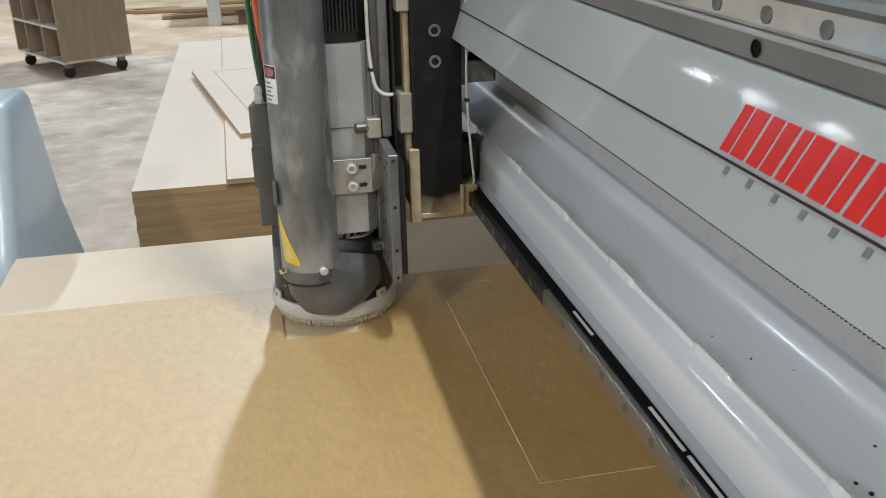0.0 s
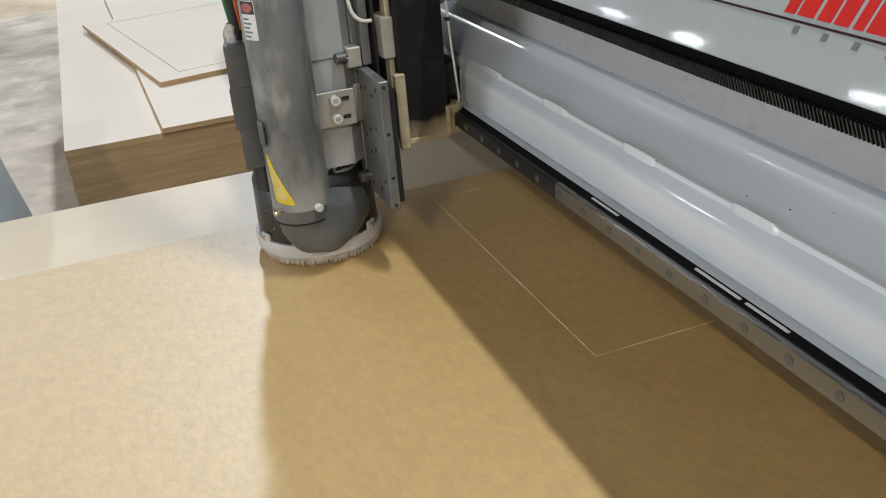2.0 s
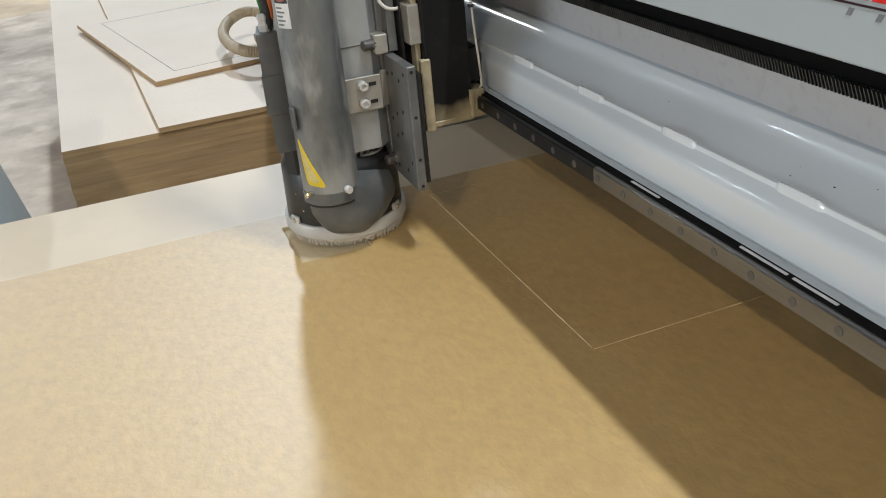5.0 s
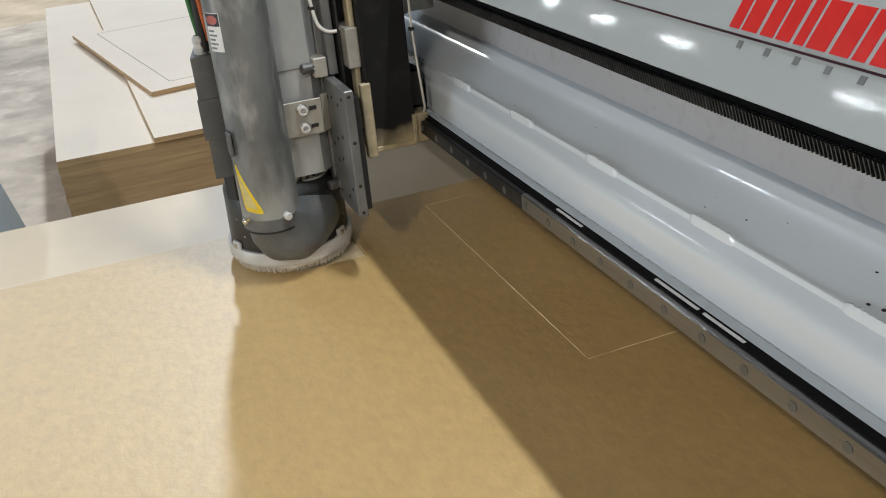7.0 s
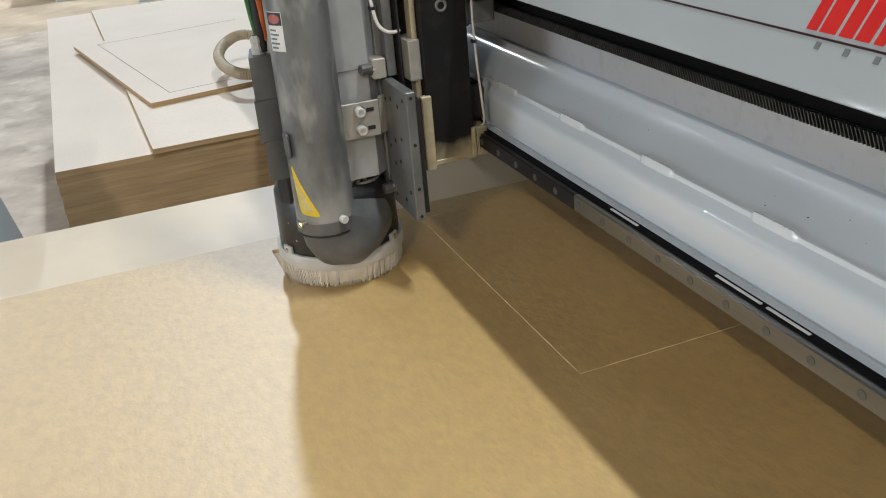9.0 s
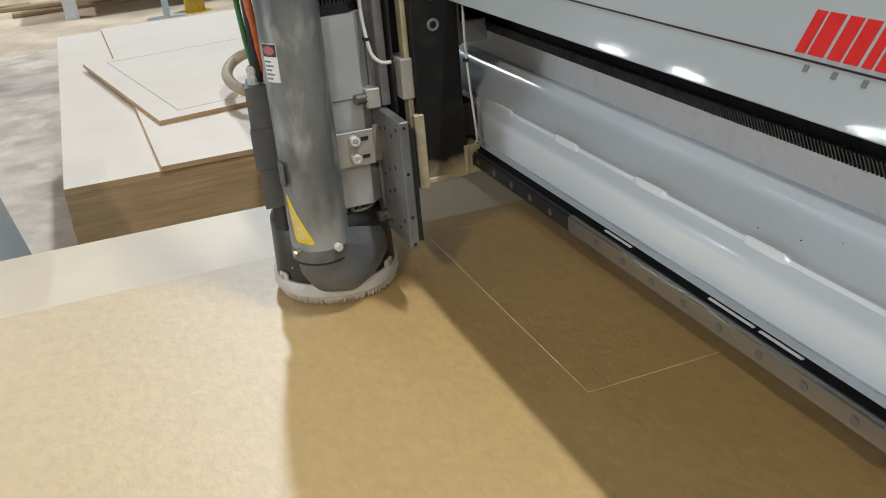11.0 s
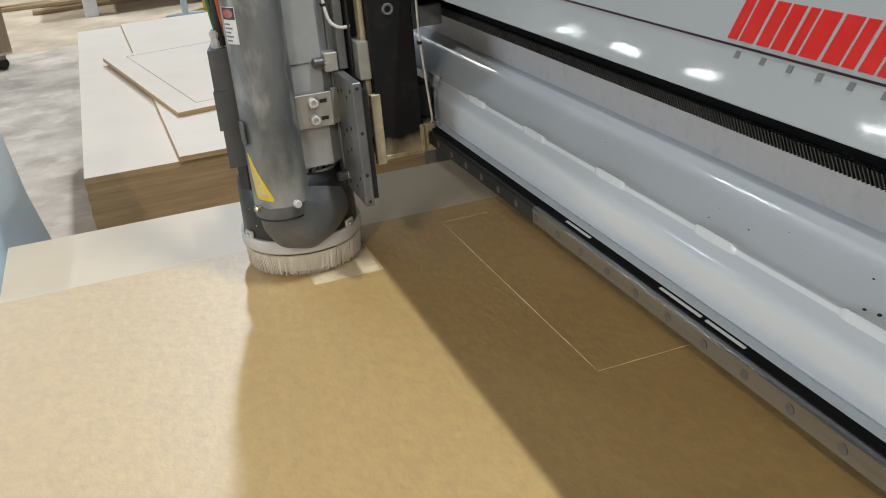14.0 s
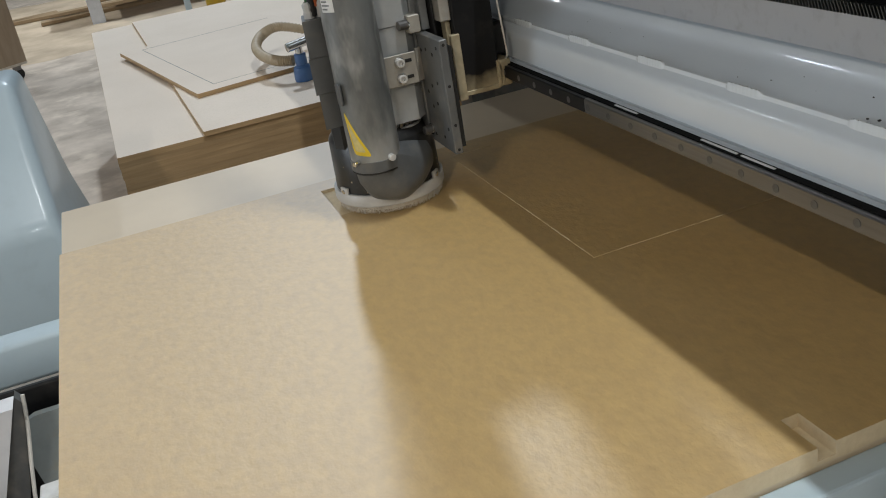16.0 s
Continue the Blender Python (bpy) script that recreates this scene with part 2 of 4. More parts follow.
def join(bm, other):
    me = bpy.data.meshes.new("tmp")
    other.to_mesh(me)
    other.free()
    bm.from_mesh(me)
    bpy.data.meshes.remove(me)
    return bm


def prism(profile, a0, a1, axis="y", steps=1):
    """A closed profile drawn along an axis: (x, z) along y, (x, y) along z, (y, z) along x."""
    b = bmesh.new()

    def put(p, a):
        return {"y": (p[0], a, p[1]), "z": (p[0], p[1], a), "x": (a, p[0], p[1])}[axis]

    rings = [[b.verts.new(put(p, a0 + (a1 - a0) * i / steps)) for p in profile] for i in range(steps + 1)]
    n = len(profile)
    for r0, r1 in zip(rings, rings[1:]):
        for i in range(n):
            b.faces.new((r0[i], r0[(i + 1) % n], r1[(i + 1) % n], r1[i]))
    b.faces.new(rings[0])
    b.faces.new(rings[-1][::-1])
    return b


def lathe(at, prof, seg=32, sx=1.0, sy=1.0, direction=(0, 0, 1), arc=360.0, start=0.0):
    """(radius, height) pairs turned round an axis through at."""
    b = bmesh.new()
    q = Vector((0, 0, 1)).rotation_difference(Vector(direction)).to_matrix()
    full = arc >= 360
    n = seg if full else seg + 1
    rings = []
    for r, h in prof:
        if r < 1e-6 and full:
            rings.append([b.verts.new(Vector(at) + q @ Vector((0, 0, h)))])
        else:
            ring = []
            for i in range(n):
                a = radians(start + arc * i / seg)
                ring.append(b.verts.new(Vector(at) + q @ Vector((r * sx * math.cos(a), r * sy * math.sin(a), h))))
            rings.append(ring)
    for r0, r1 in zip(rings, rings[1:]):
        m = max(len(r0), len(r1))
        for i in range(m if full else m - 1):
            j = (i + 1) % m
            c = [r0[i % len(r0)], r0[j % len(r0)], r1[j % len(r1)], r1[i % len(r1)]]
            c = list(dict.fromkeys(c))
            if len(c) > 2:
                b.faces.new(c)
    return b


def cyl(at, r, h, direction=(0, 0, 1), seg=20, bevel=0.0):
    w = bevel
    if w:
        return lathe(at, [(0, 0), (r - w, 0), (r, w), (r, h - w), (r - w, h), (0, h)], seg, direction=direction)
    return lathe(at, [(0, 0), (r, 0), (r, h), (0, h)], seg, direction=direction)


def sweep(points, radius, seg=10, ridge=0.0, sub=6):
    """A round cable through the points; ridge makes it corrugated."""
    pts = [Vector(p) for p in points]
    line = []
    for i in range(len(pts) - 1):
        p0, p1, p2, p3 = pts[max(i - 1, 0)], pts[i], pts[i + 1], pts[min(i + 2, len(pts) - 1)]
        for k in range(sub):
            t = k / sub
            line.append(0.5 * ((2 * p1) + (p2 - p0) * t + (2 * p0 - 5 * p1 + 4 * p2 - p3) * t * t + (3 * p1 - p0 - 3 * p2 + p3) * t ** 3))
    line.append(pts[-1])
    b = bmesh.new()
    rings = []
    ref = Vector((0.13, 0.21, 0.97))
    for i, p in enumerate(line):
        d = (line[min(i + 1, len(line) - 1)] - line[max(i - 1, 0)]).normalized()
        u = d.cross(ref).normalized()
        w = d.cross(u)
        r = radius + (ridge if i % 2 else 0)
        rings.append([b.verts.new(p + r * (u * math.cos(2 * math.pi * k / seg) + w * math.sin(2 * math.pi * k / seg))) for k in range(seg)])
    for r0, r1 in zip(rings, rings[1:]):
        for k in range(seg):
            b.faces.new((r0[k], r0[(k + 1) % seg], r1[(k + 1) % seg], r1[k]))
    b.faces.new(rings[0][::-1])
    b.faces.new(rings[-1])
    return b


def slab_with_cuts(xs, ys, z0, z1, cuts):
    """A flat board on a grid of x and y breaks; cuts: {(i, j): depth} cells sunk below the top (depth None: cut right through)."""
    b = bmesh.new()
    nx, ny = len(xs) - 1, len(ys) - 1

    def level(i, j):
        if i < 0 or j < 0 or i >= nx or j >= ny:
            return z0
        d = cuts.get((i, j), 0.0)
        return z0 if d is None else z1 - d

    def quad(*co):
        b.faces.new([b.verts.new(c) for c in co])

    for i in range(nx):
        for j in range(ny):
            z = level(i, j)
            quad((xs[i], ys[j], z), (xs[i + 1], ys[j], z), (xs[i + 1], ys[j + 1], z), (xs[i], ys[j + 1], z))
    for i in range(nx + 1):
        for j in range(ny):
            a, c = level(i - 1, j), level(i, j)
            if abs(a - c) > 1e-6:
                quad((xs[i], ys[j], a), (xs[i], ys[j + 1], a), (xs[i], ys[j + 1], c), (xs[i], ys[j], c))
    for j in range(ny + 1):
        for i in range(nx):
            a, c = level(i, j - 1), level(i, j)
            if abs(a - c) > 1e-6:
                quad((xs[i], ys[j], a), (xs[i + 1], ys[j], a), (xs[i + 1], ys[j], c), (xs[i], ys[j], c))
    quad((xs[0], ys[0], z0), (xs[-1], ys[0], z0), (xs[-1], ys[-1], z0), (xs[0], ys[-1], z0))
    bmesh.ops.remove_doubles(b, verts=b.verts, dist=1e-5)
    return b


# ---- the hall ----
def hall():
    f = part("floor", box(-20, 12, -7, 36, -0.2, 0.0), M_CONCRETE)
    tagged(f, "dusty worn grey concrete workshop floor", "floor", kind="structure")
    for name, d in (("wall_north", (-20, 12, 36, 36.2)), ("wall_south", (-20, 12, -7.2, -7)), ("wall_east", (12, 12.2, -7, 36))):
        w = part(name, box(*d, 0, 9.2), M_WALL)
        tagged(w, "plain pale painted workshop hall wall", "wall", kind="structure")
    # the west wall leaves an opening, added only for the fill lamp
    b = box(-20.2, -20, -7, FILL_Y - FILL_W / 2, 0, 9.2)
    box(-20.2, -20, FILL_Y + FILL_W / 2, 36, 0, 9.2, bm=b)
    box(-20.2, -20, FILL_Y - FILL_W / 2, FILL_Y + FILL_W / 2, FILL_H, 9.2, bm=b)
    tagged(part("wall_west", b, M_WALL), "pale painted hall wall with an added opening for fill light", "wall", kind="structure")
    c = part("ceiling", box(-20.2, 12.2, -7.2, 36.2, 9.2, 9.4), M_CEIL)
    tagged(c, "high pale workshop hall ceiling", "ceiling", kind="structure")
    # sawdust drift over the floor behind the board stack
    b = bmesh.new()
    grid = {}
    for i in range(33):
        for j in range(17):
            u, w = i / 32, j / 16
            x, y = -4.0 + 9.0 * u, 9.2 + 5.5 * w
            edge = min(u, 1 - u, w, 1 - w) * 8
            z = -0.004 + 0.022 * min(1, edge) * (0.45 + 0.55 * noise.noise((x * 0.7, y * 0.9, 3.1)) + 0.25 * noise.noise((x * 3, y * 3, 1)))
            grid[i, j] = b.verts.new((x, y, z))
    for i in range(32):
        for j in range(16):
            b.faces.new((grid[i, j], grid[i + 1, j], grid[i + 1, j + 1], grid[i, j + 1]))
    s = part("sawdust", b, M_SAWDUST, smooth=True)
    tagged(s, "thin drift of tan sawdust on the concrete floor", "sawdust", kind="stuff")


def lamp_fixture(x, y, z, wide):
    f = empty("ceiling_lamp", (x, y, z))
    part("housing", prism([(-wide, 0.002), (-wide - 0.005, 0.004), (-wide * 0.7, 0.07), (wide * 0.7, 0.07), (wide + 0.005, 0.004), (wide, 0.002)], -0.62, 0.62), M_WALL, f)
    for dy in (-0.45, 0.45):
        part("cord", cyl((0, dy, 0.07), 0.006, 9.198 - z - 0.07, seg=8), M_RUBBER, f)
    tagged(f, "long white linear lamp hanging from the ceiling", "lamp", "ceiling lamps")


# ---- the router table ----
def router_table():
    t = empty("router_table", (0.9, 1.1, 0))
    inv = Matrix.Translation((-0.9, -1.1, 0))

    def p(name, bm, mat, label="", **kw):
        bm.transform(inv)
        return part(name, bm, mat, t, label, **kw)

    p("side_rail", box(-0.26, 2.6, 0.322, 0.358, 0.66, 0.830, 0.004), M_COVER, "pale grey-blue painted edge rail")
    p("side_rail", box(-0.26, 2.6, 1.855, 1.915, 0.66, 0.800, 0.004), M_ALU)
    p("end_rail", box(-0.314, -0.262, 0.335, 1.915, 0.66, 0.800, 0.004), M_ALU)
    p("end_rail", box(2.602, 2.654, 0.335, 1.915, 0.66, 0.800, 0.004), M_ALU)
    p("table_deck", box(-0.255, 2.595, 0.40, 1.85, 0.74, 0.799), M_COVER)
    for x in (0.1, 2.3):
        for y in (0.45, 1.72):
            p("leg", box(x, x + 0.12, y, y + 0.12, 0, 0.739, 0.006), M_COVER)
    tagged(t, "steel router table with pale aluminium edge rails", "router table")

    sb = part("spoilboard", box(-0.314, 2.65, 0.3590, 1.912, 0.801, 0.836, 0.0015, 1), M_MDFGLARE)
    tagged(sb, "fibreboard spoilboard with glare in its pale colour, lying on the router table", "spoilboard")

    # the sheet being cut: pocket under the cutter and a slot at its front edge
    xs = [-0.310, 0.2155, 0.3400, 0.465, 0.489, 2.13]
    ys = [0.357, 0.415, 1.357, 1.515, 1.571]
    sh = part("fibreboard_sheet", slab_with_cuts(xs, ys, 0.8365, 0.860, {(1, 2): 0.006, (3, 0): 0.018}), M_MDF)
    sh.data.materials.append(M_MDFCUT)
    for f in sh.data.polygons:
        f.material_index = 0 if abs(f.normal.z) > 0.5 else 1
    tagged(sh, "brown fibreboard sheet with scored lines, lying on the spoilboard", "fibreboard sheet")
    part("pocket_floor", box(0.2165, 0.3390, 1.358, 1.514, 0.8540, 0.8546), M_MDFCUT, sh, "freshly cut pale pocket")
    part("slot_floor", box(0.4655, 0.4885, 0.3575, 0.4145, 0.8421, 0.8427), M_MDFCUT, sh, "pale floor of a cut slot")
    # scored outline of a part already cut, with a fuzzy pale lip
    rnd = random.Random(4)

    def score(x0, y0, x1, y1):
        b = bmesh.new()
        n = max(2, int(math.hypot(x1 - x0, y1 - y0) / 0.012))
        dx, dy = (x1 - x0) / n, (y1 - y0) / n
        ln = math.hypot(dx, dy)
        ox, oy = -dy / ln, dx / ln
        prev = None
        for i in range(n + 1):
            w = 0.0006 + 0.0008 * rnd.random()
            h = 0.8602 + 0.0013 * rnd.random()
            cx, cy = x0 + dx * i, y0 + dy * i
            now = [b.verts.new((cx - ox * w, cy - oy * w, 0.8590)), b.verts.new((cx, cy, h)), b.verts.new((cx + ox * w, cy + oy * w, 0.8590))]
            if prev:
                b.faces.new((prev[0], now[0], now[1], prev[1]))
                b.faces.new((prev[1], now[1], now[2], prev[2]))
            prev = now
        part("score_line", b, M_MDFCUT, sh, "pale fuzzy score line")

    score(0.504, 0.892, 0.504, 1.502)
    score(0.504, 0.892, 1.12, 0.892)
    score(0.504, 1.502, 0.60, 1.502)


# ---- the gantry that carries the cutting head ----
Y0, Y1 = -0.75, 2.90


def gantry():
    g = empty("gantry", (0, 0, 0))
    low = [(0.527, 1.0960), (0.5195, 1.1048), (0.5200, 1.1060), (0.5215, 1.1350), (0.5218, 1.1400), (0.5226, 1.1440), (0.5243, 1.1478), (0.5268, 1.1508), (0.5298, 1.1532), (0.5385, 1.1600), (0.541, 1.1625), (0.552, 1.1670),
           (0.566, 1.1730), (0.580, 1.1793), (0.588, 1.1832), (0.5925, 1.1860), (0.5960, 1.1892), (0.5990, 1.1930), (0.6030, 1.1992), (0.6060, 1.2040), (0.6090, 1.2065), (1.20, 1.2065), (1.20, 1.06), (0.56, 1.06), (0.5105, 1.075), (0.5105, 1.0960)]
    part("lower_beam", prism(low, Y0, Y1, steps=2), M_PAINT, g, "glossy pale grey-blue folded steel beam", smooth=True, angle=35).modifiers.new("even_normals", "WEIGHTED_NORMAL").keep_sharp = True
    part("web_plate", box(0.6085, 1.18, Y0, Y1, 1.202, 1.3365), M_RECESS, g, "matt grey recessed web")
    up = [(0.468, 1.338), (0.4705, 1.336), (1.19, 1.338), (1.19, 1.437), (0.5016, 1.437), (0.5005, 1.434), (0.482, 1.379)]
    part("upper_beam", prism(up, Y0, Y1), M_PANEL, g, "glossy pale grey front panel")
    # black strip paints in the shade under the panel's overhang
    part("underside_strip", box(0.486, 0.6080, Y0, Y1, 1.329, 1.335), M_SHADEBLACK, g)
    # uneven weld bead with brighter runs
    rnd = random.Random(7)
    b = bmesh.new()
    prev = None
    n = 1500
    for i in range(n + 1):
        y = Y0 + (Y1 - Y0) * i / n
        q = ((y - 0.595) % 0.203) / 0.066
        run = max(0.0, 1.0 - abs(2 * q - 1) ** 16) if q < 1 else 0.0
        ripple = 0.5 + 0.5 * math.sin(y * 900.0 + 1.5 * math.sin(y * 37.0))
        w = 0.0023 + run * (0.0014 + 0.0003 * ripple + 0.0003 * rnd.random())
        h = 0.0030 + run * (0.0032 + 0.0010 * ripple + 0.0006 * rnd.random())
        now = [b.verts.new((0.541 + dx * w - dz * 0.3 * h, y, 1.1625 + dx * 0.0022 + dz * h)) for dx, dz in ((-1.2, -0.6), (-0.6, 0.7), (0, 1), (0.6, 0.8), (1.2, -0.3))]
        if prev:
            for k in range(4):
                b.faces.new((prev[k], now[k], now[k + 1], prev[k + 1]))
        prev = now
    part("weld_bead", b, M_BEAD, g, "lumpy painted weld bead", smooth=True, angle=32)
    rnd = random.Random(17)
    speck = mesh_of(lathe((0, 0, 0), [(0, 0.0006), (0.0012, 0.0004), (0.0016, 0)], 7), "grease_speck", M_RUBBER)
    for i in range(26):
        o = new("grease_speck", speck)
        o.parent = g
        yy = rnd.choice((rnd.gauss(0.405, 0.025), rnd.gauss(0.405, 0.025), rnd.uniform(0.45, 1.1)))
        t = rnd.random()
        o.location = (0.552 + 0.034 * t, yy, 1.1671 + 0.0150 * t)
        o.rotation_euler = (0, radians(-24), 0)
        k = rnd.uniform(0.4, 1.2) if yy < 0.45 else rnd.uniform(0.2, 0.6)
        o.scale = (k, k * rnd.uniform(0.7, 2.0), 1)
    # lower guide rail and its bolts
    rail = [(0.5075, 1.0757), (0.5075, 1.0987), (0.4930, 1.0987), (0.4910, 1.0970), (0.4910, 1.0772), (0.4930, 1.0757)]
    for ya, yb, mat, lab in ((Y0, 0.9445, M_STEEL, "oiled steel linear rail"), (0.9455, Y1, M_DARKSTEEL, "blackened steel linear rail")):
        lr = part("lower_rail", prism(rail, ya, yb), mat, g, lab)
        plug = mesh_of(cyl((0, 0, 0), 0.0052, 0.0008, (-1, 0, 0), 14), "rail_plug", M_GREYPLUG if mat is M_STEEL else M_STEEL)
        for i in range(-20, 32):
            y = 0.452 + i * 0.0603
            if ya + 0.01 < y < yb - 0.01:
                o = new("rail_plug", plug)
                o.parent = lr
                o.location = (0.4912, y, 1.0868)
    # white strips stand in for light seen through the gap behind the rail
    for ya, yb in ((0.816, 0.875), (0.597, 0.668), (0.530, 0.589)):
        part("shim", box(0.5030, 0.5062, ya, yb, 1.1004, 1.1014), M_WHITE, g, "white strip painting the lit gap behind the rail")
    # black strip draws the shade in the gap between rail and lip
    part("rail_seal", box(0.4990, 0.5103, Y0, Y1, 1.0989, 1.1002), M_SHADEBLACK, g, "black strip painting the shaded gap behind the rail")
    # upper guide rail
    part("rail_mount", box(0.508, 0.655, Y0, Y1, 1.4372, 1.4558, 0.0012, 1), M_BAND, g, "dull warm grey rail mounting bar")
    ur = part("upper_rail", prism([(0.520, 1.4560), (0.520, 1.4770), (0.523, 1.4805), (0.551, 1.4805), (0.554, 1.4770), (0.554, 1.4560)], Y0, Y1), M_CHROME, g, "bright polished steel linear rail")
    big = mesh_of(cyl((0, 0, 0), 0.0062, 0.0012, (-1, 0, 0), 18), "rail_plug", M_PLATE)
    for i in range(-18, 33):
        o = new("rail_plug", big)
        o.parent = ur
        o.location = (0.5202, 0.569 + i * 0.0695, 1.4665)
    part("top_cap", box(0.66, 1.19, Y0, Y1, 1.4375, 1.52, 0.01), M_PANEL, g)
    hole = mesh_of(lathe((0, 0, 0), [(0.0062, 0.0002), (0.0054, 0.0004), (0.0050, -0.0004), (0.0050, -0.001), (0, -0.001)], 24, direction=(-1, 0, 0)), "bore", M_SHADEBLACK)
    for y in (0.556, -0.1):
        o = new("bore", hole)
        o.parent = g
        o.location = (0.5068, y, 1.4468)
    # toothed rack under the overhang
    b = bmesh.new()
    pitch = 0.0049
    n = int((Y1 - Y0) / pitch)
    verts, faces = [], []
    zb, zt, xf, xb = 1.2707, 1.2835, 0.5600, 0.586
    for i in range(n):
        y = Y0 + i * pitch
        for (ya, xa) in ((y, xf), (y + pitch * 0.20, xf - 0.0050), (y + pitch * 0.45, xf - 0.0050), (y + pitch * 0.65, xf)):
            verts.append((xa, ya, zb))
            verts.append((xa, ya + 0.0062, zt))
    m2 = len(verts) // 2
    for i in range(m2 - 1):
        faces.append((2 * i, 2 * i + 1, 2 * i + 3, 2 * i + 2))
    base = len(verts)
    for i in range(m2):
        verts.append((xb, verts[2 * i][1], zb))
        verts.append((xb, verts[2 * i][1] + 0.0062, zt))
    for i in range(m2 - 1):
        faces.append((2 * i, 2 * i + 2, base + 2 * i + 2, base + 2 * i))
        faces.append((2 * i + 1, base + 2 * i + 1, base + 2 * i + 3, 2 * i + 3))
    me = bpy.data.meshes.new("rack")
    me.from_pydata(verts, [], faces)
    me.materials.append(M_RACK)
    rk = new("rack", me)
    rk.parent = g
    rk["label"] = "greasy dark steel gear rack"
    # black filler imitates the shaded gap above the rack
    part("rack_back", box(0.5630, 0.6080, Y0, Y1, 1.2837, 1.3286), M_SHADEBLACK, g)
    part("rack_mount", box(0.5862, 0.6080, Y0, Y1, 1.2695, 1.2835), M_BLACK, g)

    # stripe and lettering shapes on the sloping panel
    def on_panel(y, z, lift):
        if z < 1.379:
            x = 0.468 + (z - 1.338) / 0.041 * 0.014
        else:
            x = 0.482 + (z - 1.379) / 0.055 * 0.0185
        return (x - lift, y, z)

    def decal(quads, name, mat, lift, label=""):
        b = bmesh.new()
        for q in quads:
            lo = [b.verts.new(on_panel(y, z, -0.0004)) for y, z in q]
            hi = [b.verts.new(on_panel(y, z, lift)) for y, z in q]
            k = len(q)
            b.faces.new(hi)
            for i in range(k):
                b.faces.new((lo[i], lo[(i + 1) % k], hi[(i + 1) % k], hi[i]))
        return part(name, b, mat, g, label)

    decal([[(Y0, 1.3772), (Y1, 1.3772), (Y1, 1.3788), (Y0, 1.3788)]], "stripe", M_LINE, 0.0006, "dark maroon pin stripe")
    # nine slanting red blocks: upright bars and cross bars, toward the near end
    ystart, zl, zh, w = 0.5470, 1.3822, 1.4145, 0.0332
    SHEAR = 0.30

    def bar(y, a, b_, c, d):
        """A bar of the block that begins at y: across a..b (0 to 1), up c..d."""
        out = []
        for uu, vv in ((a, c), (b_, c), (b_, d), (a, d)):
            z = zl + (zh - zl) * vv
            out.append((y - uu * w * 0.9 - (z - zl) * SHEAR + 0.0, z))
        return out

    # each block is cut by one thin slanting slit
    SLITS = (0.42, 0.5, 0.36, 0.6, 0.5, 0.44, 0.56, 0.5, 0.4)
    y = ystart
    for k, u in enumerate(SLITS):
        wide = 1.12 if k in (4, 5) else 1.0
        decal([bar(y, 0, u - 0.05, 0, 1), bar(y, u + 0.05, 1.02 * wide, 0, 1)], "red_emblem_block", M_RED, 0.0008)
        y -= w * 1.04 * wide
    for i in range(11):
        yy = 0.5330 - i * 0.0300
        decal([[(yy, 1.3695), (yy - 0.0055, 1.3695), (yy - 0.0068, 1.3750), (yy - 0.0013, 1.3750)]], "grey_emblem_mark", M_GREYINK, 0.0006)
    # end frames on both sides of the table
    # far leg is unseen; its dark grey paints in the shade there
    part("end_frame", prism([(0.80, 0.30), (1.2, 0.30), (1.2, 1.058), (0.82, 1.058), (0.80, 1.04)], 2.23, 2.33), M_PLATE, g, "unseen gantry leg, its dark grey standing in for shade")
    part("end_frame", prism([(0.488, 0.30), (1.2, 0.30), (1.2, 1.055), (0.51, 1.055), (0.496, 1.05), (0.488, 1.035)], 0.10, 0.285), M_PAINT, g, "white painted gantry leg")
    tagged(g, "pale grey router gantry beam with rails, gear rack and red emblem", "gantry")
    return g


